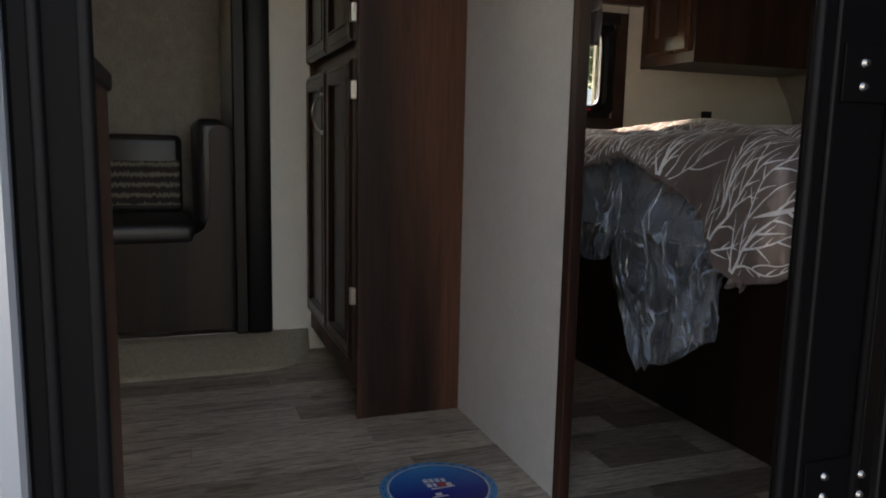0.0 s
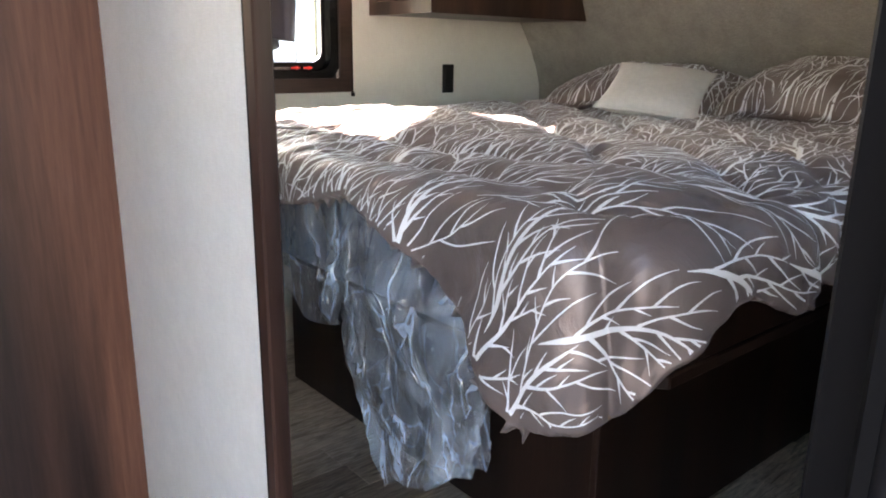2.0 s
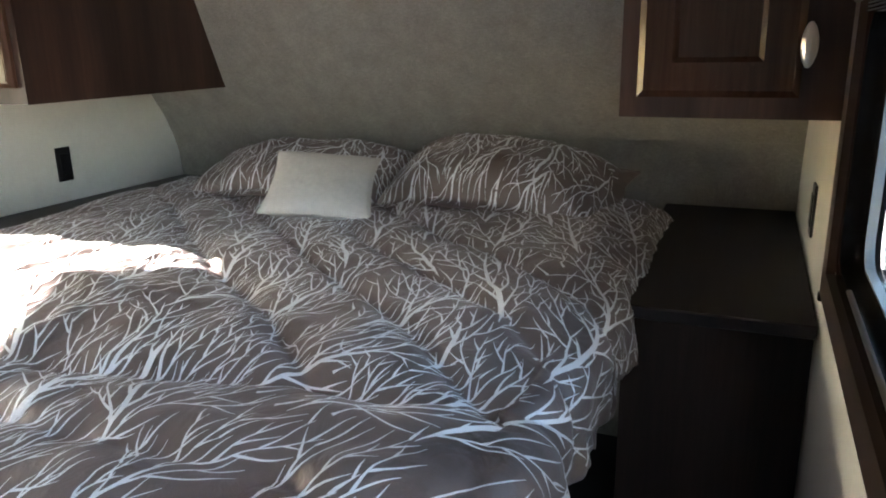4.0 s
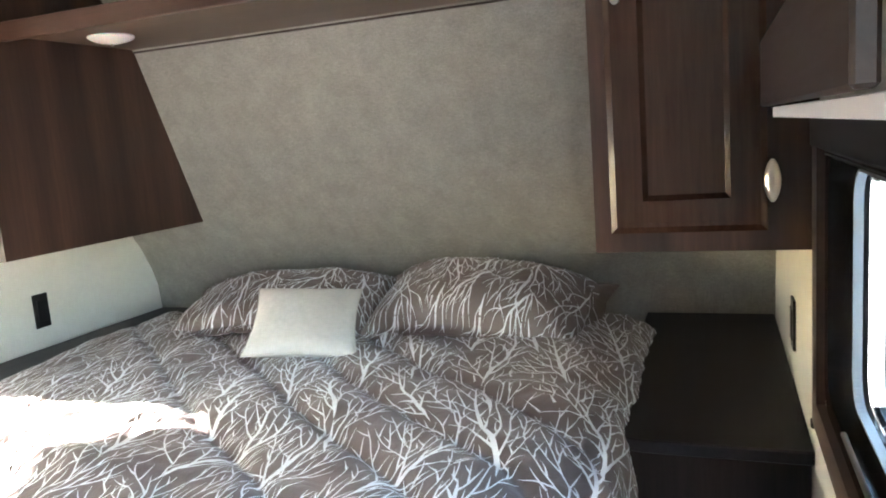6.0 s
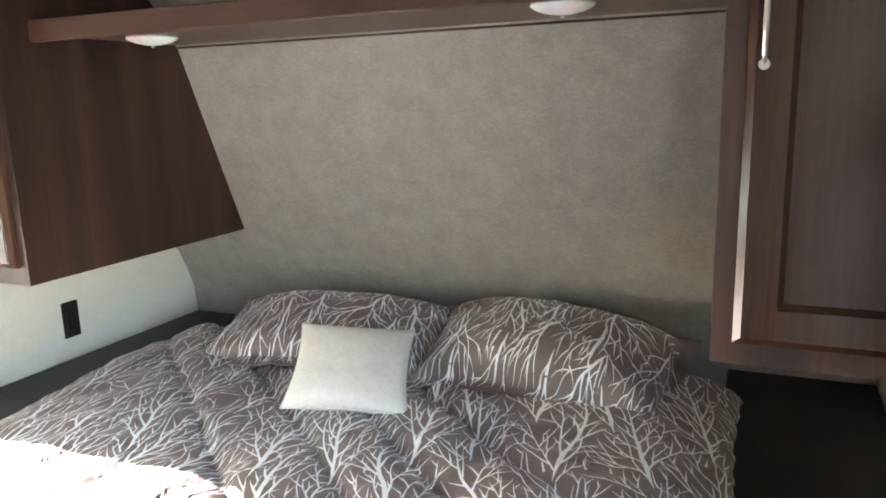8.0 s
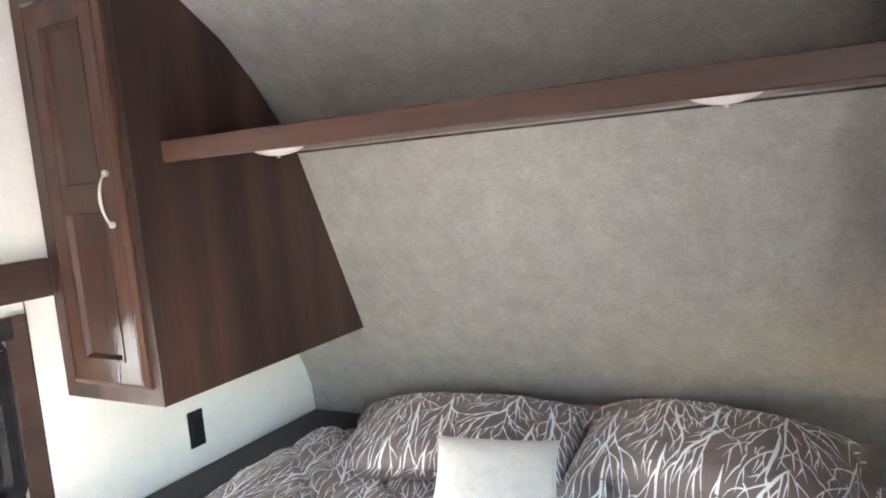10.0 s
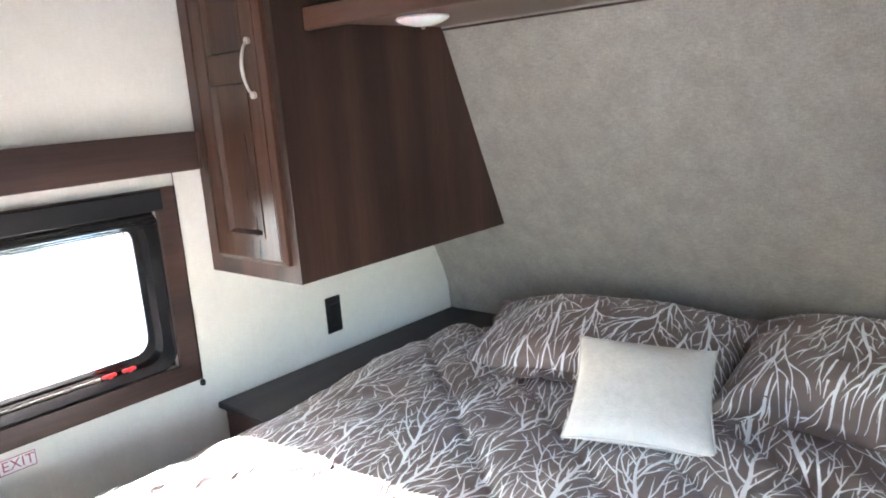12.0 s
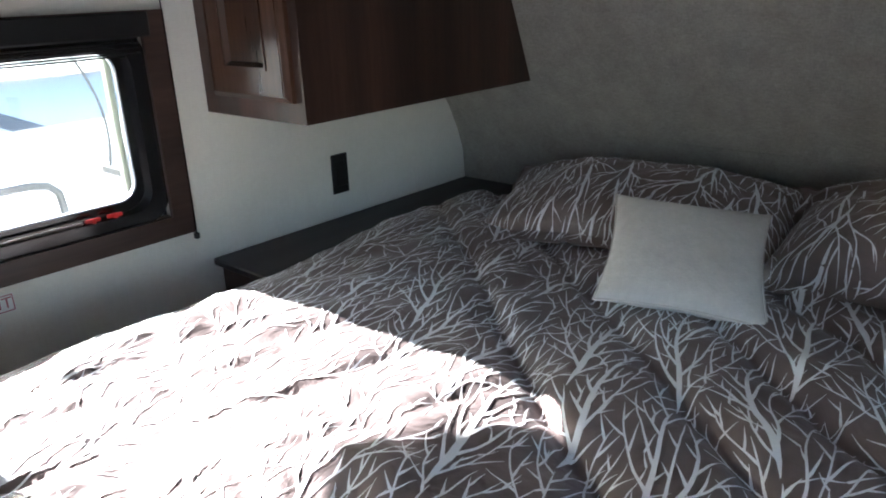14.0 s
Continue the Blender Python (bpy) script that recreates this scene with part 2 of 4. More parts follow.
def plank_build(nt, b):
    info = nt.nodes.new("ShaderNodeObjectInfo")
    v = tex(nt, (1.2, 9, 1))
    sh = nt.nodes.new("ShaderNodeVectorMath")
    sh.operation = "ADD"
    cmb = nt.nodes.new("ShaderNodeCombineXYZ")
    mul = nt.nodes.new("ShaderNodeMath")
    mul.operation = "MULTIPLY"
    mul.inputs[1].default_value = 40
    nt.links.new(info.outputs["Random"], mul.inputs[0])
    nt.links.new(mul.outputs[0], cmb.inputs[0])
    nt.links.new(mul.outputs[0], cmb.inputs[1])
    nt.links.new(v, sh.inputs[0])
    nt.links.new(cmb.outputs[0], sh.inputs[1])
    fine = noise_tex(nt, sh.outputs[0], 14, 5, 0.7, 0.6)
    wide = noise_tex(nt, sh.outputs[0], 3, 2, 0.5, 1.5)
    tone = ramp(nt, info.outputs["Random"], [(0.0, (0.22, 0.175, 0.135)), (0.10, (0.36, 0.295, 0.23)), (0.25, (0.50, 0.43, 0.345)), (1.0, (0.66, 0.58, 0.475))])
    g = ramp(nt, fine, [(0.3, (0.42, 0.38, 0.35)), (0.62, (1.18, 1.18, 1.18))])
    k = ramp(nt, wide, [(0.32, (0.55, 0.52, 0.5)), (0.45, (1.0,) * 3)])
    nt.links.new(mix(nt, 1.0, mix(nt, 1.0, tone, g, "MULTIPLY"), k, "MULTIPLY"), b.inputs["Base Color"])
    bump(nt, b, fine, 0.15, 0.0008)


PLANK = mat("grey_oak_vinyl", (0.25, 0.22, 0.19), 0.36, build=plank_build)
SUBFLOOR = mat("dark_joint", (0.05, 0.045, 0.04), 0.7)


def ground_build(nt, b):
    n = noise_tex(nt, tex(nt), 3, 6, 0.7)
    nt.links.new(ramp(nt, n, [(0.3, (0.34, 0.32, 0.29)), (0.7, (0.46, 0.44, 0.41))]), b.inputs["Base Color"])


GROUND = mat("pale_gravel", (0.3, 0.29, 0.27), 0.9, build=ground_build)
LEAF = mat("leaf_green", (0.06, 0.10, 0.03), 0.6)
BARK = mat("bark", (0.12, 0.09, 0.07), 0.9)
def sticker_build(nt, b):
    v = tex(nt)
    sp = nt.nodes.new("ShaderNodeSeparateXYZ")
    nt.links.new(v, sp.inputs[0])
    ad = nt.nodes.new("ShaderNodeMath")
    ad.operation = "MULTIPLY_ADD"
    nt.links.new(sp.outputs[1], ad.inputs[0])
    ad.inputs[1].default_value, ad.inputs[2].default_value = 4.0, 0.5
    nt.links.new(ramp(nt, ad.outputs[0], [(0.0, (0.004, 0.008, 0.06)), (0.4, (0.012, 0.035, 0.35)), (0.8, (0.015, 0.22, 0.62)), (1.0, (0.03, 0.36, 0.75))]), b.inputs["Base Color"])


BLUE = mat("blue_sticker", (0.012, 0.13, 0.48), 0.22, build=sticker_build)
BLUELIGHT = mat("light_blue_print", (0.04, 0.32, 0.68), 0.3)
WHITEINK = mat("white_print", (0.75, 0.77, 0.8), 0.4)


# building blocks
BASE = {}


def thing(name, x, y, z, label, category, group="", kind=""):
    ob = new(name)
    ob.empty_display_size = 0.05
    ob.location = (x, y, z)
    BASE[ob.name] = Vector((x, y, z))
    return tagged(ob, label, category, group, kind)


def part(name, bm, material, parent=None, label="", kind="", smooth=False, category=""):
    """One mesh object from a bmesh in world coordinates, under a thing or part."""
    me = bpy.data.meshes.new(name)
    if parent is not None:
        off = BASE[parent.name]
        bmesh.ops.translate(bm, verts=bm.verts, vec=-off)
    bm.normal_update()
    bm.to_mesh(me)
    bm.free()
    me.materials.append(material)
    if smooth:
        me.polygons.foreach_set("use_smooth", [True] * len(me.polygons))
        me.set_sharp_from_angle(angle=radians(35))
    ob = new(name, me)
    if parent is not None:
        ob.parent = parent
        BASE[ob.name] = off
    else:
        BASE[ob.name] = Vector((0, 0, 0))
    return tagged(ob, label, category, "", kind)


def box(x0, x1, y0, y1, z0, z1, bevel=0.0, bm=None, seg=1):
    bm = bm or bmesh.new()
    r = bmesh.ops.create_cube(bm, size=1)
    for v in r["verts"]:
        v.co = Vector(((x0 + x1) / 2 + v.co.x * (x1 - x0), (y0 + y1) / 2 + v.co.y * (y1 - y0), (z0 + z1) / 2 + v.co.z * (z1 - z0)))
    if bevel:
        es = list({e for v in r["verts"] for e in v.link_edges})
        bmesh.ops.bevel(bm, geom=es, offset=bevel, segments=seg, affect="EDGES", profile=0.5)
    return bm


def prism(pts, axis, a, b, bm=None, bevel=0.0):
    """Extrudes an outline given in the other two axes between a and b on the axis."""
    bm = bm or bmesh.new()

    def co(p, t):
        return {"y": (p[0], t, p[1]), "x": (t, p[0], p[1]), "z": (p[0], p[1], t)}[axis]
    lo = [bm.verts.new(co(p, a)) for p in pts]
    hi = [bm.verts.new(co(p, b)) for p in pts]
    n = len(pts)
    bm.faces.new(lo)
    bm.faces.new(hi[::-1])
    for i in range(n):
        bm.faces.new((lo[i], hi[i], hi[(i + 1) % n], lo[(i + 1) % n]))
    bmesh.ops.recalc_face_normals(bm, faces=bm.faces)
    if bevel:
        bmesh.ops.bevel(bm, geom=list(bm.edges), offset=bevel, segments=1, affect="EDGES")
    return bm


def rounded(x0, x1, z0, z1, r, n=6):
    pts = []
    for cx, cz, a0 in ((x1 - r, z1 - r, 0), (x0 + r, z1 - r, 90), (x0 + r, z0 + r, 180), (x1 - r, z0 + r, 270)):
        for i in range(n + 1):
            a = radians(a0 + 90 * i / n)
            pts.append((cx + r * math.cos(a), cz + r * math.sin(a)))
    return pts


def ring(outer, inner, axis, a, b, bm=None):
    """A frame between two outlines with equal point counts, given thickness."""
    bm = bm or bmesh.new()

    def co(p, t):
        return {"y": (p[0], t, p[1]), "x": (t, p[0], p[1]), "z": (p[0], p[1], t)}[axis]
    v = [[bm.verts.new(co(p, t)) for p in o] for o in (outer, inner) for t in (a, b)]
    n = len(outer)
    for i in range(n):
        j = (i + 1) % n
        for p, q in ((0, 1), (1, 3), (3, 2), (2, 0)):
            bm.faces.new((v[p][i], v[p][j], v[q][j], v[q][i]))
    bmesh.ops.recalc_face_normals(bm, faces=bm.faces)
    return bm


def tube(points, radius, sides=8, bm=None):
    bm = bm or bmesh.new()
    rings = []
    for i, p in enumerate(points):
        p = Vector(p)
        d = (Vector(points[min(i + 1, len(points) - 1)]) - Vector(points[max(i - 1, 0)])).normalized()
        u = d.orthogonal().normalized() if i == 0 else (last - d * last.dot(d)).normalized()
        last = u
        w = d.cross(u)
        r = radius[i] if isinstance(radius, (list, tuple)) else radius
        rings.append([bm.verts.new(p + (u * math.cos(2 * math.pi * k / sides) + w * math.sin(2 * math.pi * k / sides)) * r) for k in range(sides)])
    for a, b in zip(rings, rings[1:]):
        for k in range(sides):
            bm.faces.new((a[k], a[(k + 1) % sides], b[(k + 1) % sides], b[k]))
    bm.faces.new(rings[0][::-1])
    bm.faces.new(rings[-1])
    return bm


def disc(cx, cy, cz, r, h, axis="z", n=28, r2=None, bm=None):
    bm = bm or bmesh.new()
    m = {"z": pose(cx, cy, cz), "y": pose(cx, cy, cz, 90), "x": pose(cx, cy, cz, 0, 90)}[axis]
    bmesh.ops.create_cone(bm, cap_ends=True, segments=n, radius1=r, radius2=r if r2 is None else r2, depth=h, matrix=m)
    return bm


# structure
def wall_with_hole(name, y0, y1, x0, x1, z0, z1, holes, material, label=""):
    """A wall along x as blocks around rectangular holes, joined into one mesh."""
    bm = bmesh.new()
    xs = x0
    for hx0, hx1, hz0, hz1 in sorted(holes):
        if hx0 > xs:
            box(xs, hx0, y0, y1, z0, z1, bm=bm)
        if hz0 > z0:
            box(hx0, hx1, y0, y1, z0, hz0, bm=bm)
        if hz1 < z1:
            box(hx0, hx1, y0, y1, hz1, z1, bm=bm)
        xs = hx1
    box(xs, x1, y0, y1, z0, z1, bm=bm)
    bmesh.ops.remove_doubles(bm, verts=bm.verts, dist=1e-5)
    return part(name, bm, material, None, label, "structure")


WX0, WX1, WZ0, WZ1 = 0.98, 1.80, 0.937, 1.457   # outer edges of the wooden window trims
HX0, HX1, HZ0, HZ1 = 1.03, 1.75, 0.985, 1.41     # holes in the walls
DX0, DX1, DZ1 = -0.215, 0.473, 1.98               # entry door opening
X_BACK = -2.6
wall_with_hole("wall_far", FAR_Y, 2.965, X_BACK, 2.86, -0.02, CEIL, [(HX0, HX1, HZ0, HZ1), (-2.2, 0.06, 0.09, 2.0)], WALL)
wall_with_hole("wall_near", 0.575, NEAR_Y, X_BACK, 2.86, -0.02, CEIL, [(HX0, HX1, HZ0, HZ1), (DX0 - 0.03, DX1 + 0.05, -0.02, DZ1)], WALL)
wall_with_hole("siding_far", 2.965, 2.97, X_BACK, 3.0, -0.25, 2.32, [(HX0, HX1, HZ0, HZ1), (-2.2, 0.06, 0.09, 2.0)], SIDING)
wall_with_hole("siding_near", 0.57, 0.5745, X_BACK, 3.0, -0.25, 2.32, [(HX0, HX1, HZ0, HZ1), (DX0 - 0.03, DX1 + 0.05, -0.25, DZ1)], SIDING)
part("siding_stripe", box(X_BACK, -0.31, 0.566, 0.5695, 0.46, 0.56), BLACKP, None, "", "structure")

front = bmesh.new()
rows = []
for x, z in PROFILE:
    rows.append([front.verts.new((x, y, z)) for y in (NEAR_Y - 0.01, FAR_Y + 0.01)] + [front.verts.new((x + 0.05, y, z)) for y in (FAR_Y + 0.01, NEAR_Y - 0.01)])
for a, b in zip(rows, rows[1:]):
    for k in range(4):
        front.faces.new((a[k], a[(k + 1) % 4], b[(k + 1) % 4], b[k]))
bmesh.ops.recalc_face_normals(front, faces=front.faces)
part("wall_front", front, GREIGE, None, "", "structure", smooth=True)
part("wall_seam", prism([(2.7950, 1.057), (2.797, 1.057), (2.7950, 1.0605), (2.793, 1.0605)], "y", 0.6, 2.92), GREIGE, None, "", "structure")
part("wall_rear", box(X_BACK - 0.05, X_BACK, 0.56, 2.97, -0.02, CEIL), WALL, None, "", "structure")
part("ceiling", box(X_BACK - 0.05, 3.0, 0.56, 2.97, CEIL, CEIL + 0.06), CEILING, None, "", "structure")
part("nose_roof", box(2.0, 3.1, 0.56, 2.97, 2.31, 2.34), SIDING, None, "", "structure")
part("nose_skin", box(3.0, 3.04, 0.56, 2.97, -0.25, 2.34), SIDING, None, "", "structure")
part("chassis", box(X_BACK, 3.0, 0.56, 2.97, -0.25, -0.02), BLACKP, None, "", "structure")
part("ground", box(-60, 60, -60, 60, -0.75, -0.65), GROUND, None, "", "structure")

# partition and its edge post
part("partition", box(0.687, 0.707, 1.441, 2.92, 0.0, CEIL), WHITEPANEL, None, "", "structure")
part("partition_post", box(0.684, 0.713, 1.412, 1.441, 0.0, CEIL, 0.003), WOOD, None, "", "structure")
part("partition_gap", box(0.6845, 0.6868, 1.4415, 1.4445, 0.0, CEIL), BLACKP, None, "", "structure")

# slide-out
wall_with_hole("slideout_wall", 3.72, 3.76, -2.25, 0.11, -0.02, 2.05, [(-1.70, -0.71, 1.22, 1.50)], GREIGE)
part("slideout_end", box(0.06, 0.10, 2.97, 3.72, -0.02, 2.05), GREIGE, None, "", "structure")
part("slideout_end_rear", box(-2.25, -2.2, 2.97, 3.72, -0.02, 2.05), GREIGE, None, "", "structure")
part("slideout_ceiling", box(-2.25, 0.1, 2.97, 3.76, 2.0, 2.05), CEILING, None, "", "structure")
trim = box(0.052, 0.10, 2.885, 2.92, 0.09, 2.06, 0.006)
box(0.10, 0.192, 2.872, 2.92, 0.09, 2.06, 0.012, trim, 2)
part("slideout_trim", trim, BLACK, None, "", "structure", smooth=True)
# carpeted ramp to the slide-out
rampb = bmesh.new()
prof = [(2.66, 0.0), (2.675, 0.012), (2.72, 0.03), (2.80, 0.06), (2.87, 0.082), (2.93, 0.09), (3.72, 0.09), (3.72, -0.01), (2.66, -0.01)]
prism([(y, z) for y, z in prof], "x", -2.2, 0.10, rampb)
corner = [[rampb.verts.new((0.10 + 0.24 * math.sin(a) * (1 - (y - 2.66) / 0.9 * 0), y + (1 - math.cos(a)) * (2.92 - y) * 0.9, z)) for y, z in prof[:6]] for a in [radians(k * 11) for k in range(9)]]
for a, b in zip(corner, corner[1:]):
    for k in range(5):
        rampb.faces.new((a[k], a[k + 1], b[k + 1], b[k]))
part("carpet_ramp", rampb, CARPET, None, "", "structure")


# window
def window(name, y_in, side, blind_z, label, lip=0.0):
    """Trim, black frame, pane, latch rod and blind round a wall hole. side: +1 on the far wall, -1 on the near one."""
    w = thing(name, (WX0 + WX1) / 2, y_in, WZ0, label, "window", kind="structure")
    o = [(WX0, WZ0), (WX1, WZ0), (WX1, WZ1), (WX0, WZ1)]
    i = [(WX0 + 0.055, WZ0 + 0.05), (WX1 - 0.055, WZ0 + 0.05), (WX1 - 0.055, WZ1 - 0.04), (WX0 + 0.055, WZ1 - 0.04)]
    part("window_trim", ring(o, i, "y", y_in - 0.014 * side, y_in), WOOD_X, w)
    ya, yb = y_in + 0.004 * side, y_in + 0.024 * side
    ro = rounded(WX0 + 0.052, WX1 - 0.052, WZ0 + 0.047, WZ1 - 0.037, 0.06)
    r1 = rounded(WX0 + 0.088, WX1 - 0.088, WZ0 + 0.078, WZ1 - 0.07, 0.05)
    r2 = rounded(WX0 + 0.115, WX1 - 0.115 - lip, WZ0 + 0.106, WZ1 - 0.08, 0.045)
    fr = ring(ro, r1, "y", ya - 0.006 * side, yb)
    ring(r1, r2, "y", yb - 0.006 * side, yb + 0.012 * side, fr)
    part("window_frame", fr, GLOSS, w)
    bk = ring([(WX0 + 0.05, WZ0 + 0.045), (WX1 - 0.05, WZ0 + 0.045), (WX1 - 0.05, WZ1 - 0.035), (WX0 + 0.05, WZ1 - 0.035)],
              [(WX0 + 0.1, WZ0 + 0.1), (WX1 - 0.1, WZ0 + 0.1), (WX1 - 0.1, WZ1 - 0.08), (WX0 + 0.1, WZ1 - 0.08)], "y", yb + 0.002 * side, yb + 0.01 * side)
    part("window_liner", bk, BLACKP, w)
    r3 = [(x + (0.003 if x < 1.39 else -0.003), z + (0.003 if z < 1.2 else -0.003)) for x, z in r2]
    part("window_seal", ring(r2, r3, "y", yb - 0.008 * side, yb + 0.004 * side), ALU, w, "thin bright metal edge round the glass")
    r4 = rounded(WX0 + 0.11, WX1 - 0.11 - lip, WZ0 + 0.102, WZ1 - 0.078, 0.045)
    pane = part("pane", prism(r4, "y", yb + 0.013 * side, yb + 0.017 * side), GLASS, w)
    pane.visible_shadow = False
    rod = tube([(WX0 + 0.12, y_in - 0.004 * side, WZ0 + 0.086), (WX1 - 0.26, y_in - 0.004 * side, WZ0 + 0.086)], 0.004, 8)
    part("latch_rod", rod, CHROME, w, "bright metal latch rod", smooth=True)
    if side > 0:
        part("outer_edge", box(WX1 - 0.127, WX1 - 0.112, 2.9655, 2.985, WZ0 + 0.11, WZ1 - 0.085, 0.002), mat("grey_beige_vinyl", (0.20, 0.20, 0.165), 0.6), w, "grey-beige vinyl edge outside the glass")
        clips = bmesh.new()
        for cx in (WX1 - 0.255, WX1 - 0.205):
            box(cx, cx + 0.034, y_in - 0.010, y_in - 0.001, WZ0 + 0.084, WZ0 + 0.092, 0.002, clips)
            box(cx + 0.012, cx + 0.022, y_in - 0.014, y_in - 0.0105, WZ0 + 0.082, WZ0 + 0.095, 0.002, clips)
        part("latch_clip", clips, RED, w, "red plastic latch clips")
    part("blind_cassette", box(WX0 + 0.03, WX1 - 0.04, min(y_in - 0.022 * side, y_in - 0.0145 * side), max(y_in - 0.022 * side, y_in - 0.0145 * side), WZ1 - 0.055, WZ1 - 0.003, 0.003), BLACKP, w, "black blind cassette")
    bl = bmesh.new()
    n = 9
    z = WZ1 - 0.048
    for k in range(n):
        h = (z - blind_z) / n
        box(WX0 + 0.06, WX1 - 0.062, y_in - 0.003 * (k % 2) * side - 0.001 * side, y_in + 0.006 * side, z - (k + 1) * h + 0.0015, z - k * h, 0.001, bl)
    part("blind", bl, BLACKP, w, "raised black pleated blind")
    return w


window("window_1", FAR_Y, 1, 1.360, "black-framed window with dark wood trim, beside the bed")
window("window_2", NEAR_Y, -1, 1.385, "black-framed window with dark wood trim over the nightstand", 0.075)


def valance(y0, y1, label):
    v = thing("valance", 1.43, (y0 + y1) / 2, 1.5, label, "window valance")
    part("board", box(0.95, 1.8615, y0, y1, 1.492, 1.588, 0.003), WOOD_X, v)
    part("end_strip", box(1.862, 1.8655, y0 + 0.0005, y1, 1.4925, 1.5875, 0.001), CABWOOD, v)


valance(2.872, 2.92, "dark wood valance board on the wall above the window")
vr = thing("valance", 1.41, 0.64, 1.5, "deep dark wood valance box on the wall above the window", "window valance")
part("board", box(0.95, 1.82, 0.672, 0.688, 1.468, 1.574, 0.003), WOOD_X, vr)
part("end", box(1.804, 1.82, 0.602, 0.671, 1.468, 1.574, 0.002), WOOD, vr)
part("underside", box(0.95, 1.803, 0.602, 0.671, 1.45, 1.466, 0.001), PAPER, vr, "white underside board")


# entry door and its frame
df = thing("door_frame", 0.12, 0.55, 0.0, "black metal entry door frame with rubber seals", "door frame", kind="structure")
fb = bmesh.new()
box(DX1, DX1 + 0.21, 0.562, 0.5735, -0.3, DZ1 + 0.06, 0.002, fb)
box(DX0 - 0.055, DX0, 0.555, 0.5695, -0.3, DZ1 + 0.06, 0.003, fb)
box(DX0 - 0.055, DX1 + 0.155, 0.545, 0.5615, DZ1, DZ1 + 0.06, 0.003, fb)
part("outer_flange", fb, MATT, df)
jb = bmesh.new()
for dx, r in ((0.004, 0.006),):
    tube([(DX1 + dx, 0.562, -0.02), (DX1 + dx, 0.562, DZ1)], r, 12, jb)
box(DX1 + 0.035, DX1 + 0.048, 0.574, 0.60, 0.0, DZ1, 0.002, jb)
box(DX0 - 0.028, DX0 - 0.003, 0.571, 0.602, 0.0, DZ1, 0.003, jb)
tube([(DX0 - 0.004, 0.558, -0.02), (DX0 - 0.004, 0.558, DZ1)], 0.006, 12, jb)
tube([(DX0 - 0.036, 0.554, -0.02), (DX0 - 0.036, 0.554, DZ1)], 0.005, 12, jb)
part("jamb", jb, mat("black_jamb_enamel", (0.005, 0.005, 0.006), 0.45, Specular_IOR_Level=0.10), df, smooth=True)
part("seal", tube([(DX1 + 0.028, 0.5605, 0.0), (DX1 + 0.028, 0.5605, DZ1)], 0.003, 10), RUBBER, df, smooth=True)
part("grey_edge", box(DX0 - 0.076, DX0 - 0.056, 0.545, 0.5695, -0.3, DZ1, 0.004), ALU, df, "grey aluminium edge strip")
part("threshold", box(DX0 + 0.004, DX1 - 0.007, 0.545, 0.60, -0.03, 0.003, 0.002), ALU, df)

HINGE_X = 0.585
door = thing("door_1", HINGE_X + 0.03, 0.45, 0.0, "black entry door standing open outward, on riveted hinges", "door", kind="structure")
part("leaf", box(HINGE_X + 0.02, HINGE_X + 0.078, -0.16, 0.545, -0.02, DZ1 - 0.02, 0.006), MATT, door)
rb = bmesh.new()
for dx, r in ((0.0, 0.006),):
    tube([(HINGE_X + dx, 0.558, -0.02), (HINGE_X + dx, 0.558, DZ1 - 0.02)], r, 12, rb)
part("hinge_rail", rb, MATT, door, smooth=True)
part("edge_strip", box(HINGE_X + 0.013, HINGE_X + 0.019, 0.535, 0.546, -0.02, DZ1 - 0.02, 0.002), BLACK, door)
for hz in (0.437, 0.907, 1.60):
    hg = thing("door_hinge", 0.54, 0.56, hz, "black hinge plate with bright rivets on the door frame", "hinge", "hinges of the entry door")
    part("plate", box(0.512, 0.598, 0.5585, 0.5615, hz, hz + 0.062, 0.001), MATT, hg)
    for xx in (0.541, 0.588):
        for k in (0.017, 0.042):
            rv = disc(xx, 0.5565, hz + k, 0.0052, 0.004, "y", 12, 0.0032) if xx < 0.56 else disc(xx, 0.548, hz + k, 0.0048, 0.004, "y", 12, 0.003)
            part("rivet", rv, CHROME, hg, "bright rivet", smooth=True)


# cabinetry
def arch_handle(parent, x, y, z, length, out, tilt=0.0):
    """A bowed nickel pull on a face that looks along -x."""
    pts, rad = [], []
    for k in range(13):
        t = k / 12
        bow = math.sin(math.pi * t) ** 0.6
        pts.append((x - 0.004 - out * bow, y + tilt * (t - 0.5), z + (t - 0.5) * length))
        rad.append(0.0045 - 0.0015 * abs(t - 0.5) * 2)
    bm = tube(pts, rad, 8)
    for t in (-0.5, 0.5):
        disc(x - 0.004, y + tilt * t, z + t * length, 0.008, 0.008, "x", 12, bm=bm)
    return part("handle", bm, CHROME, parent, "bowed brushed nickel handle", smooth=True)


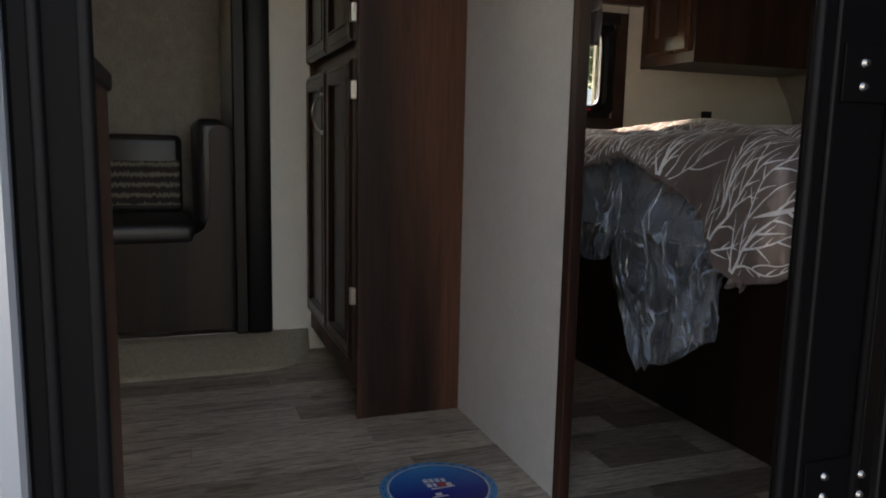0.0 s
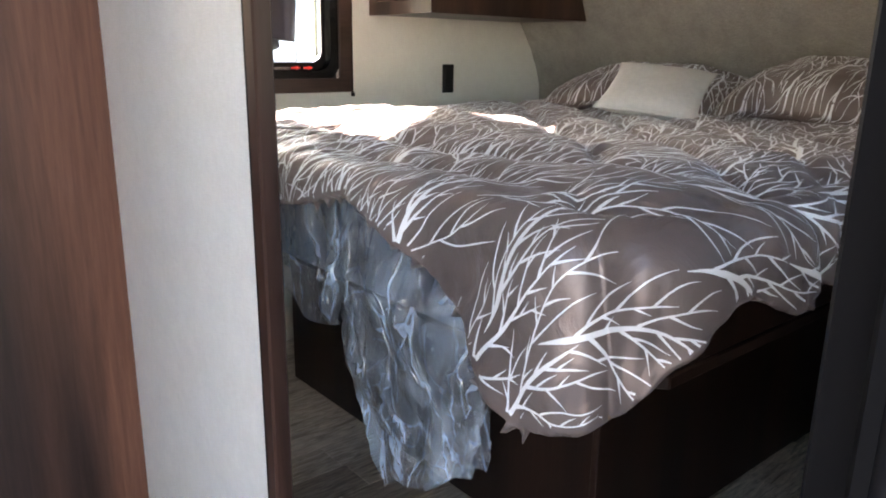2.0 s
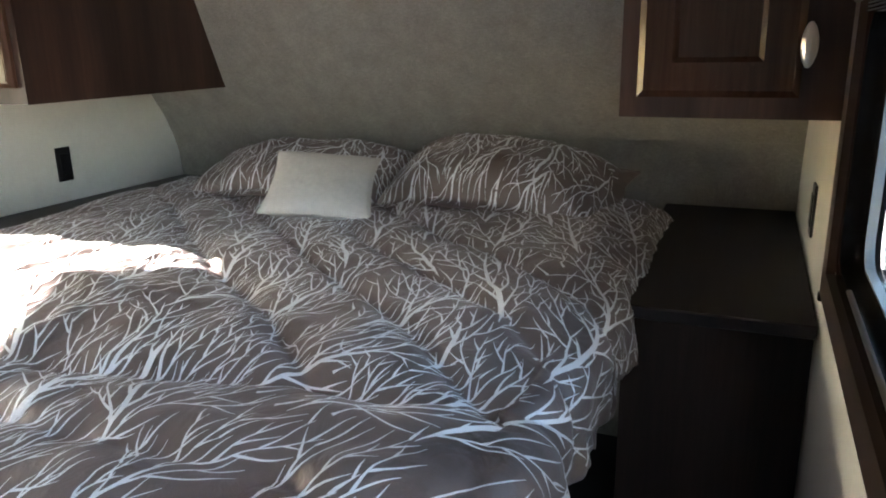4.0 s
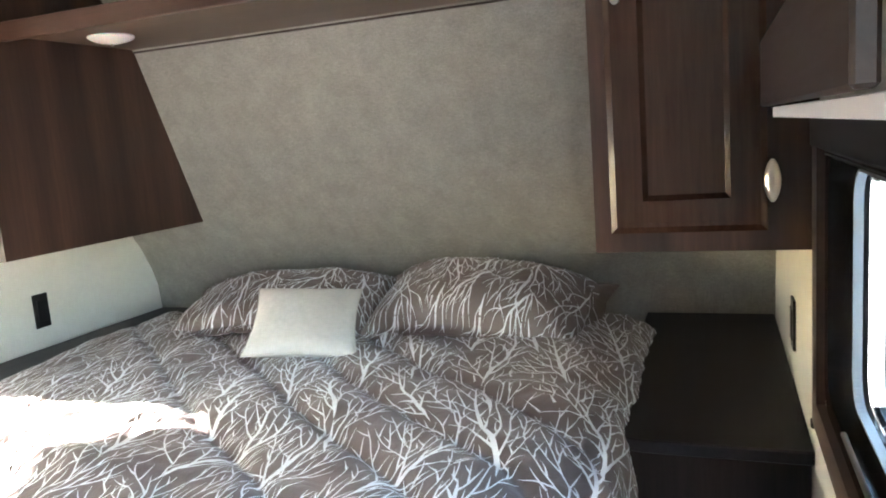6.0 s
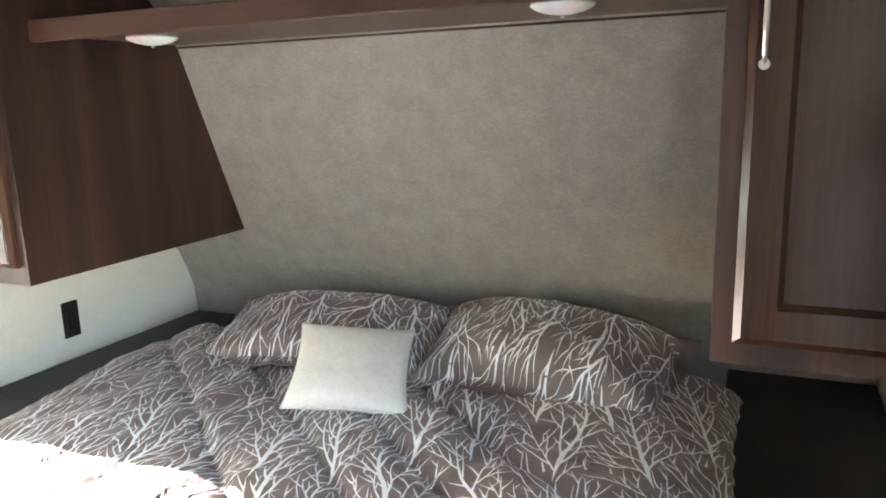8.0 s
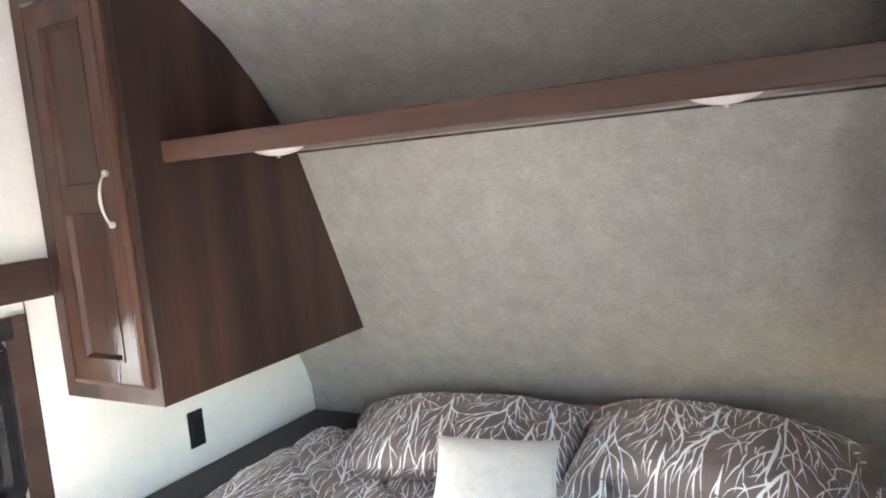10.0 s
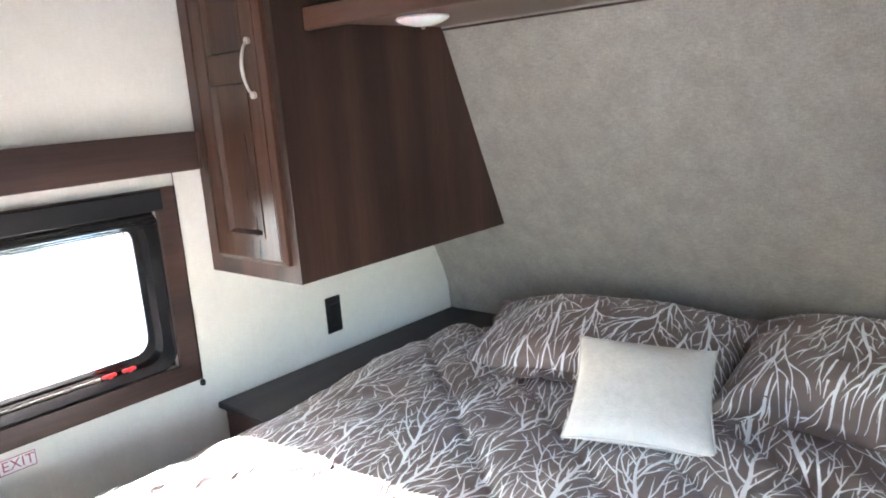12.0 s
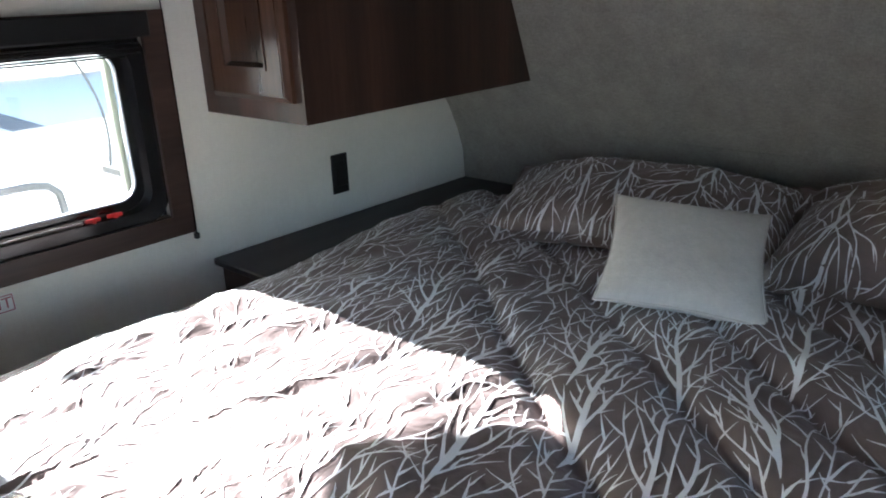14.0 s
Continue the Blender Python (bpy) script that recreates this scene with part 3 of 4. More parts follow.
def panel_door(parent, x, y0, y1, z0, z1, thick=0.02, stile=0.055, bars=()):
    """A framed door on a face that looks along -x, x being that face; recessed panel with a moulded edge."""
    o = [(y0, z0), (y1, z0), (y1, z1), (y0, z1)]
    i = [(y0 + stile, z0 + stile), (y1 - stile, z0 + stile), (y1 - stile, z1 - stile), (y0 + stile, z1 - stile)]
    j = [(y0 + stile + 0.009, z0 + stile + 0.009), (y1 - stile - 0.009, z0 + stile + 0.009), (y1 - stile - 0.009, z1 - stile - 0.009), (y0 + stile + 0.009, z1 - stile - 0.009)]
    bm = bmesh.new()
    q = [(y0 + 0.012, z0 + 0.012), (y1 - 0.012, z0 + 0.012), (y1 - 0.012, z1 - 0.012), (y0 + 0.012, z1 - 0.012)]
    def co(p, d):
        return (x - d, p[0], p[1])
    levels = [(o, 0.0), (o, thick * 0.55), (q, thick), (i, thick), (j, thick * 0.45)]
    vs = [[bm.verts.new(co(p, d)) for p in out] for out, d in levels]
    for a, b in zip(vs, vs[1:]):
        for k in range(4):
            bm.faces.new((a[k], a[(k + 1) % 4], b[(k + 1) % 4], b[k]))
    bm.faces.new(vs[-1])
    bm.faces.new(vs[0][::-1])
    bmesh.ops.recalc_face_normals(bm, faces=bm.faces)
    d = part("door", bm, DOORWOOD, parent, "framed dark-stained cabinet door")
    bead = ring([(y0 + 0.016, z0 + 0.016), (y1 - 0.016, z0 + 0.016), (y1 - 0.016, z1 - 0.016), (y0 + 0.016, z1 - 0.016)],
                [(y0 + 0.020, z0 + 0.020), (y1 - 0.020, z0 + 0.020), (y1 - 0.020, z1 - 0.020), (y0 + 0.020, z1 - 0.020)], "x", x - thick - 0.0015, x - thick + 0.001)
    part("outer_bead", bead, DOORWOOD, d)
    bead = ring([(y0 + stile - 0.006, z0 + stile - 0.006), (y1 - stile + 0.006, z0 + stile - 0.006), (y1 - stile + 0.006, z1 - stile + 0.006), (y0 + stile - 0.006, z1 - stile + 0.006)],
                i, "x", x - thick - 0.003, x - thick + 0.001)
    part("inner_bead", bead, DOORWOOD, d)
    return d


def side_outline(x0, z0, z1, gap=0.002):
    zs = [z0] + [z for _, z in PROFILE if z0 < z < z1] + [z1]
    return [(x0, z0)] + [(wall_x(z) - gap, z) for z in zs] + [(x0, z1)]


def wall_cabinet(label, ya, yb, inner, CX=1.883, CZ=1.217):
    """A cabinet hung between front face CX and the raked front wall."""
    c = thing("wall_cabinet", (CX + 2.6) / 2, (ya + yb) / 2, CZ, label, "wall cabinet", "wall cabinets over the bed")
    s = (ya, ya + 0.016) if inner == "ya" else (yb - 0.016, yb)
    part("side_panel", prism(side_outline(CX + 0.018, CZ, CEIL - 0.002), "y", *s), CABWOOD, c)
    part("bottom_panel", box(CX + 0.02, wall_x(CZ) - 0.004, ya + 0.02 if inner == "ya" else ya + 0.002, yb - 0.002 if inner == "ya" else yb - 0.02, CZ + 0.002, CZ + 0.016), WOOD_X, c)
    o = [(ya, CZ), (yb, CZ), (yb, CEIL - 0.002), (ya, CEIL - 0.002)]
    wa, wb = (0.05, 0.075) if inner == "ya" else (0.10, 0.045)
    i = [(ya + wa, CZ + 0.05), (yb - wb, CZ + 0.05), (yb - wb, CEIL - 0.05), (ya + wa, CEIL - 0.05)]
    part("face_frame", ring(o, i, "x", CX, CX + 0.018), CABWOOD, c)
    return c


cl = wall_cabinet("dark walnut wall cabinet with one framed door, beyond the window", 2.54, 2.916, "ya")
d = panel_door(cl, 1.882, 2.565, 2.855, 1.262, CEIL - 0.04, stile=0.072)
part("mid_rail", box(1.862, 1.8815, 2.637, 2.783, 1.69, 1.765, 0.003), DOORWOOD, d)
arch_handle(d, 1.862, 2.605, 1.722, 0.12, 0.022)
cr = wall_cabinet("dark walnut wall cabinet with one framed door, above the nightstand", 0.602, 0.977, "yb")
d = panel_door(cr, 1.882, 0.675, 0.945, 1.255, CEIL - 0.04, stile=0.06)
arch_handle(d, 1.862, 0.922, 1.735, 0.12, 0.022)
part("hinge", tube([(1.866, 0.668, 1.305 + 0.074 * k / 10) for k in range(11)], [0.003 + 0.011 * math.sin(math.pi * k / 10) ** 0.7 for k in range(11)], 10), CHROME, cr, "brushed nickel hinge", smooth=True)

shelf = thing("overhead_shelf", 2.2, 1.75, 1.80, "dark wood shelf spanning between the two wall cabinets, with a fascia", "shelf")
part("board", prism([(1.99, 1.82), (wall_x(1.82) - 0.003, 1.82), (wall_x(1.835) - 0.003, 1.835), (1.99, 1.835)], "y", 0.979, 2.538), WOOD_Y, shelf)
part("fascia", box(1.968, 1.988, 0.979, 2.538, 1.798, 1.848, 0.003), WOOD_Y, shelf)
part("underside", box(1.989, 2.45, 0.981, 2.536, 1.8147, 1.8195), wood("pale_underside_laminate", (0.10, 0.065, 0.045), (0.14, 0.09, 0.065), grain="y"), shelf)
part("wall_bead", box(2.455, 2.462, 0.979, 2.538, 1.804, 1.81), WOOD_X, shelf)


def puck(x, y):
    p = thing("puck_light", x, y, 1.815, "round white frosted puck light under the overhead shelf", "light", "lights under the shelf")
    bm = bmesh.new()
    rings = []
    for r, z in ((0.062, 1.8145), (0.064, 1.810), (0.058, 1.805), (0.045, 1.799), (0.025, 1.794), (0.008, 1.792)):
        rings.append([bm.verts.new((x + r * math.cos(a), y + r * math.sin(a), z)) for a in [k * math.tau / 28 for k in range(28)]])
    for a, b in zip(rings, rings[1:]):
        for k in range(28):
            bm.faces.new((a[k], a[(k + 1) % 28], b[(k + 1) % 28], b[k]))
    bm.faces.new(rings[-1])
    part("lens", bm, LENS, p, smooth=True)
    part("finial", disc(x, y, 1.7895, 0.005, 0.006, n=12), CHROME, p, "small nickel finial")


puck(2.19, 2.37)
puck(2.16, 1.29)


# blind cords
def cord(x, y, z0, z1, label):
    c = thing("blind_cord", x, y, z0, label, "cord", "blind cords")
    part("string", tube([(x, y, z0), (x + 0.001, y, (z0 + z1) / 2), (x, y, z1)], 0.0013, 6), RUBBER, c, smooth=True)
    part("tie_down", box(x - 0.006, x + 0.006, y - 0.006, y + 0.006, z0 - 0.012, z0 + 0.004, 0.002), BLACKP, c, "small black tie-down clip")


cord(1.815, 0.609, 0.93, 1.468, "thin black blind cord hanging beside the window, over the nightstand")
cord(1.795, 2.902, 0.932, 1.492, "thin black blind cord hanging down the window trim, beside the bed")


# switch plates
def plate(x, y, z, s, label):
    t = thing("outlet_plate", x, y, z, label, "outlet", "outlets beside the bed")
    part("cover", box(x - 0.03, x + 0.03, min(y, y - 0.006 * s), max(y, y - 0.006 * s), z - 0.058, z + 0.058, 0.002), BLACKP, t)
    part("socket", box(x - 0.018, x + 0.018, min(y - 0.006 * s, y - 0.009 * s), max(y - 0.006 * s, y - 0.009 * s), z - 0.036, z + 0.036, 0.001), BLACKP, t)


plate(2.278, FAR_Y, 0.98, 1, "black power outlet plate on the off-white wall above the ledge")
plate(2.253, NEAR_Y, 0.985, -1, "black power outlet plate on the wall above the nightstand")

# ledge and nightstand
lg = thing("bedside_ledge", 2.34, 2.8, 0.0, "dark bedside ledge along the wall, with a box below", "ledge")
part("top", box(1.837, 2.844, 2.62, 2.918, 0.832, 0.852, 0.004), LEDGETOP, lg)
part("body", box(1.86, 2.844, 2.66, 2.916, 0.0, 0.831), WOOD_X, lg)
ns = thing("nightstand", 2.3, 0.78, 0.0, "dark walnut nightstand with an empty dark top, beside the bed", "nightstand")
tp = prism([(1.90, 0.603), (2.843, 0.603), (2.843, 0.975), (1.90, 0.975), (1.862, 0.935), (1.855, 0.90), (1.855, 0.603)], "z", 0.828, 0.855, bevel=0.003)
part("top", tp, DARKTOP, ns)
part("body", box(1.885, 2.843, 0.605, 0.95, 0.34, 0.827), ESPRESSO, ns)
part("plinth", box(2.1, 2.843, 0.605, 0.95, 0.002, 0.339), ESPRESSO, ns)

# bed
bed = thing("bed_platform", 2.0, 1.9, 0.0, "dark walnut laminate bed platform under an overhanging deck", "bed base")
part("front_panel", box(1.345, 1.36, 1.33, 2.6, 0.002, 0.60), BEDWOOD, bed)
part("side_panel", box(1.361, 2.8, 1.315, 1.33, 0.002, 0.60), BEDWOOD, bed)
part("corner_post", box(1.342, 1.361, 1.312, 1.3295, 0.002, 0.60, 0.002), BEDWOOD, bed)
# Dark board added to stand in for the deep shade under the hem.
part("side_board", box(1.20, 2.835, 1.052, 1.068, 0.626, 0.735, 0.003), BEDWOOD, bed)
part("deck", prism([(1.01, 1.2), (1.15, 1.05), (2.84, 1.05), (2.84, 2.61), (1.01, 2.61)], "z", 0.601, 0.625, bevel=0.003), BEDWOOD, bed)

X_FOOT, Y_NEAR, Y_FARB, RAD, Z_TOP = 0.985, 0.995, 2.60, 0.15, 0.885


def hem_drop(px, py, nx, ny):
    """How far the cover hangs below the edge of the bed, along its outline."""
    if nx < -0.98:
        keys = [(1.14, 0.335), (1.2, 0.30), (1.26, 0.215), (1.37, 0.155), (1.5, 0.105), (1.6, 0.08), (1.72, 0.12), (1.85, 0.14), (2.6, 0.15)]
        return float(np.interp(py, [k[0] for k in keys], [k[1] for k in keys]))
    if ny > 0.5:
        return 0.05
    keys = [(0.985, 0.335), (1.0, 0.325), (1.025, 0.275), (1.05, 0.215), (1.075, 0.175), (1.10, 0.145), (1.15, 0.14), (1.20, 0.17), (1.24, 0.185), (1.30, 0.16), (1.8, 0.165), (2.1, 0.14), (2.8, 0.09)]
    return float(np.interp(px, [k[0] for k in keys], [k[1] for k in keys]))


def relief(a, b):
    """Puffs, seams and creases of the cover at a place of its cloth."""
    h = 0.013 * noise.noise(Vector((a * 4.0, b * 4.5, 1.0))) + 0.010 * noise.noise(Vector((a * 13, b * 9, 5.0)))
    h += 0.0022 * noise.noise(Vector((a * 38 + 6 * b, b * 22, 9.0)))
    v = (b - 1.2 * a + 0.03 * noise.noise(Vector((a * 3, b * 3, 2)))) / 1.56
    inner = max(0.0, min(1.0, (a - 1.24) / 0.08))
    for seam in (-0.70, -0.513, -0.344, -0.152):
        e = abs(v - seam)
        h -= inner * (0.012 * math.exp(-(e / 0.015) ** 2) + 0.008 * math.exp(-(e / 0.034) ** 2) - 0.001)
    wob = 0.022 * noise.noise(Vector((b * 6, a * 2, 8)))
    for at, strong in ((1.19 + 0.17 * (1.73 - b), 1.0), (1.055 - 0.95 * max(0.0, 1.17 - b), 0.8)):
        e = abs(a - at - wob)
        f = strong * max(0.0, min(1.0, (1.85 - b) / 0.2))
        h -= f * (0.012 * math.exp(-(e / 0.016) ** 2) + 0.012 * math.exp(-(e / 0.045) ** 2))
    w = max(0.0, min(1.0, (1.78 - a) / 0.15))
    for k, y in enumerate((1.96, 2.14, 2.30, 2.42)):
        e = (b - y - 0.3 * (1.5 - a) - 0.04 * noise.noise(Vector((a * 5, k, 4)))) / 0.013
        h -= 0.0065 * w * math.exp(-e * e) * (0.7 + 0.6 * noise.noise(Vector((a * 9, k, 1))))
    h += 0.0065 * w * max(0.0, min(1.0, (b - 1.7) / 0.15)) * noise.noise(Vector((a * 3.2 + 1.5 * b, b * 17 + 3 * a, 3.0)))
    h += 0.004 * w * max(0.0, min(1.0, (b - 1.7) / 0.15)) * noise.noise(Vector((a * 40, b * 12, 6.0)))
    h += 0.030 * math.exp(-(((a - 1.42) / 0.19) ** 2 + ((b - 1.92) / 0.20) ** 2))
    c = math.exp(-(((a - 1.12) / 0.16) ** 2 + ((b - 1.85) / 0.4) ** 2))
    h += 0.013 * c * noise.noise(Vector((a * 11 + 5 * b, b * 26, 0)))
    c = math.exp(-(((a - 1.0) / 0.2) ** 2 + ((b - 1.05) / 0.25) ** 2))
    h += 0.008 * c * (math.sin((a + b) * 30 + 3 * noise.noise(Vector((a * 5, b * 5, 2)))))
    return h


def drape(a, b):
    """Lays a point of the flat cloth over the mattress. Returns place, and how far past the edge the cloth has gone relative to its hem."""
    r = RAD if b < 1.8 else 0.08
    cx, cy = max(a, X_FOOT + r), min(max(b, Y_NEAR + r), Y_FARB + 0.075 * max(0.0, min(1.0, (a - 1.85) / 0.4)) - r)
    vx, vy = a - cx, b - cy
    L = math.hypot(vx, vy)
    h = relief(a, b)
    edge = max(0.0, 1 - max(0.0, r - L) / 0.12)
    top = Z_TOP + 0.022 - 0.02 * edge * edge + h
    if L <= r:
        return Vector((a, b, top)), -1.0
    nx, ny = vx / L, vy / L
    d = L - r
    px, py = cx + nx * r, cy + ny * r
    lim = hem_drop(px, py, nx, ny)
    over = d / lim
    d = min(d, lim)
    f = 0.06
    if d < f * math.pi / 2:
        out, down = f * math.sin(d / f), f * (1 - math.cos(d / f))
    else:
        out, down = f, f + d - f * math.pi / 2
    s = px - py
    wave = 0.013 * math.sin(s * 24 + 2.5 * noise.noise(Vector((s * 3, down * 4, 0)))) * min(1, down / 0.15)
    wave += 0.010 * (abs(noise.noise(Vector((s * 13, down * 3.5, 7)))) - 0.2) * min(1, down / 0.08)
    wave += 0.0018 * math.sin(s * 150 + 3 * noise.noise(Vector((s * 20, 0, 3)))) * max(0.0, min(1.0, over) - 0.72) / 0.28
    out += 0.06 * down + wave + h * 0.8
    return Vector((px + nx * out, py + ny * out, Z_TOP + 0.002 - down + h * 0.2)), over


A0, A1, B0, B1, STEP = X_FOOT - 0.36, 2.62, Y_NEAR - 0.36, Y_FARB + 0.14, 0.009
NA, NB = int((A1 - A0) / STEP) + 1, int((B1 - B0) / STEP) + 1
GRID = np.zeros((NA, NB, 3))
OVER = np.zeros((NA, NB))
for i in range(NA):
    for j in range(NB):
        p, o = drape(A0 + i * STEP, B0 + j * STEP)
        GRID[i, j], OVER[i, j] = p, o
du, dv = np.gradient(GRID, axis=(0, 1))
NORM = np.cross(du, dv)
NORM /= np.linalg.norm(NORM, axis=2, keepdims=True) + 1e-9


def cloth_mesh(name, grid, keep, material, parent, thick):
    na, nb = grid.shape[:2]
    me = bpy.data.meshes.new(name)
    idx = np.arange(na * nb).reshape(na, nb)
    faces = [(idx[i, j], idx[i + 1, j], idx[i + 1, j + 1], idx[i, j + 1]) for i in range(na - 1) for j in range(nb - 1) if keep(i, j)]
    used = sorted({int(k) for f in faces for k in f})
    remap = {k: n for n, k in enumerate(used)}
    flat = grid.reshape(-1, 3) - np.array(BASE[parent.name])
    me.from_pydata([tuple(flat[k]) for k in used], [], [tuple(remap[int(k)] for k in f) for f in faces])
    me.materials.append(material)
    me.polygons.foreach_set("use_smooth", [True] * len(me.polygons))
    ob = new(name, me)
    ob.parent = parent
    BASE[ob.name] = BASE[parent.name]
    if thick:
        s = ob.modifiers.new("thickness", "SOLIDIFY")
        s.thickness, s.offset = thick, -1
    return ob


comforter = thing("comforter", 1.8, 1.8, 0.88, "taupe satin comforter embroidered with white branches, rumpled over the bed", "comforter")
cloth_mesh("cover", GRID, lambda i, j: min(OVER[i, j], OVER[i + 1, j], OVER[i, j + 1], OVER[i + 1, j + 1]) < 1.0, TAUPE, comforter, 0.022)


def sample(grid, u, v):
    """Bilinear lookup at fractional rows and columns."""
    u, v = np.clip(u, 0, grid.shape[0] - 1.001), np.clip(v, 0, grid.shape[1] - 1.001)
    i, j = u.astype(int), v.astype(int)
    fu, fv = (u - i)[:, None], (v - j)[:, None]
    g = grid if grid.ndim == 3 else grid[..., None]
    return (g[i, j] * (1 - fu) + g[i + 1, j] * fu) * (1 - fv) + (g[i, j + 1] * (1 - fu) + g[i + 1, j + 1] * fu) * fv


def embroider_cloth(seed, x0, x1, y0, y1, spacing, field, width=0.0050, reach=0.30, bare=None):
    """Coral-like branches that flow along a field of headings and stop before they meet: a list of [(x, y, half width), ...]."""
    rng = random.Random(seed)
    cell, step = 0.0092, 0.0095
    taken, out = {}, []
    ident = 0

    def key(x, y):
        return int(x // cell), int(y // cell)

    def free(x, y, r):
        cx, cy = key(x, y)
        return all((cx + i, cy + j) not in taken for i in range(-r, r + 1) for j in range(-r, r + 1))

    def grow(level, depths):
        nonlocal ident
        for depth in range(depths):
            nxt = []
            for x, y, h, length, w, side, parent in level:
                ident += 1
                n = max(3, int(length / step))
                pts, off = [(x, y, w * (0.12 if parent is None else 1))], h - field(x, y)
                bend, alt, gap = rng.gauss(0, 0.28), rng.choice((-1, 1)), 0
                mine = [key(x, y)]
                for k in range(1, n + 1):
                    t = k / n
                    target = field(x, y) + off * (1 - 0.85 * t) + bend * math.sin(5 * t)
                    h += (target - h) * 0.2 + rng.gauss(0, 0.03)
                    x, y = x + math.cos(h) * step, y + math.sin(h) * step
                    c = key(x, y)
                    hit = taken.get(c)
                    if hit is not None and k > 2 and hit != ident:
                        break
                    if not (x0 - 0.03 < x < x1 + 0.03 and y0 - 0.03 < y < y1 + 0.03):
                        break
                    mine.append(c)
                    ww = w * (1 - t) ** 0.7 * (min(1, 0.12 + 5 * t) if parent is None else (min(1, 0.2 + 4 * t) if parent < 0 else 1 + 0.6 * math.exp(-k / 1.5)))
                    pts.append((x, y, max(0.0014, ww)))
                    gap += 1
                    if gap >= 3 and t < 0.9 and rng.random() < 0.85 and not (bare and depth > 1 and bare(x, y)):
                        alt, gap = -alt, 0
                        nxt.append((x, y, h + alt * rng.uniform(0.38, 0.62), max(0.06, length * (1 - 0.5 * t) * rng.uniform(0.55, 0.85)), max(0.0018, min(0.0028, ww * 0.6)), alt, ident))
                for c in mine:
                    taken.setdefault(c, ident)
                if len(pts) > (6 if parent is None else 3):
                    n = len(pts)
                    pts = [(a, b, max(0.0004, min(ww, 1.25 * w * ((n - k) / n) ** 0.6 + 0.0003) * min(1.0, 0.3 + (n - 1 - k) * 0.25))) for k, (a, b, ww) in enumerate(pts)]
                    out.append(pts)
            level = nxt

    level, gx, row = [], x0, 0
    while gx < x1:
        gy = y0 + (spacing * 0.5 if row % 2 else 0)
        while gy < y1:
            x, y = gx + rng.uniform(-0.25, 0.25) * spacing, gy + rng.uniform(-0.25, 0.25) * spacing
            level.append((x, y, field(x, y) + rng.gauss(0, 0.18), rng.uniform(0.75, 1.1) * reach, width * rng.uniform(0.8, 1.2), 0, None))
            gy += spacing
        gx += spacing * 1.15
        row += 1
    rng.shuffle(level)
    grow(level, 5)
    for r, length in ((2, 0.14), (1, 0.10), (1, 0.06)):
        for _ in range(int((x1 - x0) * (y1 - y0) / 0.0003)):
            x, y = rng.uniform(x0, x1), rng.uniform(y0, y1)
            if not (bare and bare(x, y)) and free(x, y, r):
                grow([(x, y, field(x, y) + rng.gauss(0, 0.35), length * rng.uniform(0.7, 1.2), 0.0036, 0, -1)], 3)
    return out


def ribbons(branches, to_surface, name, parent, lift=0.0012):
    """Turns branches into thin ribbons lying on a surface, in one mesh."""
    uv, ends, mid = [], [], []
    for pts in branches:
        for k, (x, y, w) in enumerate(pts):
            x0, y0, _ = pts[max(0, k - 1)]
            x1, y1, _ = pts[min(len(pts) - 1, k + 1)]
            L = math.hypot(x1 - x0, y1 - y0) + 1e-9
            nx, ny = -(y1 - y0) / L * w, (x1 - x0) / L * w
            mid += [(x, y, w), (x, y, w)]
            uv.append((x + nx, y + ny))
            uv.append((x - nx, y - ny))
        ends.append(len(pts))
    pos, ok = to_surface(np.array(uv), lift)
    mid = np.array(mid)
    core, _ = to_surface(mid[:, :2], lift)
    wide = np.linalg.norm(pos - core, axis=1) + 1e-9
    pos = core + (pos - core) * np.minimum(1.0, mid[:, 2] / wide)[:, None]
    faces, base = [], 0
    for n in ends:
        for k in range(n - 1):
            a = base + 2 * k
            if ok[a] and ok[a + 1] and ok[a + 2] and ok[a + 3]:
                faces.append((a, a + 1, a + 3, a + 2))
        base += 2 * n
    me = bpy.data.meshes.new(name)
    me.from_pydata([tuple(p) for p in pos - np.array(BASE[parent.name])], [], faces)
    me.materials.append(THREAD)
    ob = new(name, me)
    ob.parent = parent
    return tagged(ob, "white embroidered branches", "", "", "stuff")


def on_cover(uv, lift):
    u, v = (uv[:, 0] - A0) / STEP, (uv[:, 1] - B0) / STEP
    inside = (u > 0) & (v > 0) & (u < NA - 1) & (v < NB - 1)
    over = sample(OVER, u, v)[:, 0]
    return sample(GRID, u, v) + sample(NORM, u, v) * lift, inside & (over < 0.97)


def cover_flow(x, y):
    foot = max(0.0, min(1.0, (1.55 - x) / 0.4)) * max(0.0, min(1.0, (1.7 - y) / 0.4))
    return 0.3 + 0.42 * noise.noise(Vector((x * 1.8, y * 1.8, 4.0))) - 1.05 * foot


branches = embroider_cloth(7, A0 - 0.02, A1, B0, B1, 0.17, cover_flow, 0.0060, 0.45, lambda x, y: x + y < 2.35)
ribbons(branches, on_cover, "embroidery", comforter)

# mattress, wrapped
mt = thing("mattress", 1.9, 1.8, 0.626, "grey-blue mattress still in its clear plastic wrapping", "mattress")
mb = bmesh.new()
out = []
for cx, cy, a0, r in ((2.7, 1.16, 270, 0.1), (2.7, 2.5, 0, 0.1), (1.12, 2.51, 90, 0.1), (1.20, 1.24, 180, 0.18)):
    for k in range(9):
        a = radians(a0 + 90 * k / 8)
        out.append((cx + r * math.cos(a), cy + r * math.sin(a) + (0.03 if cy < 1.5 else 0)))
prism(out, "z", 0.628, 0.86, mb)
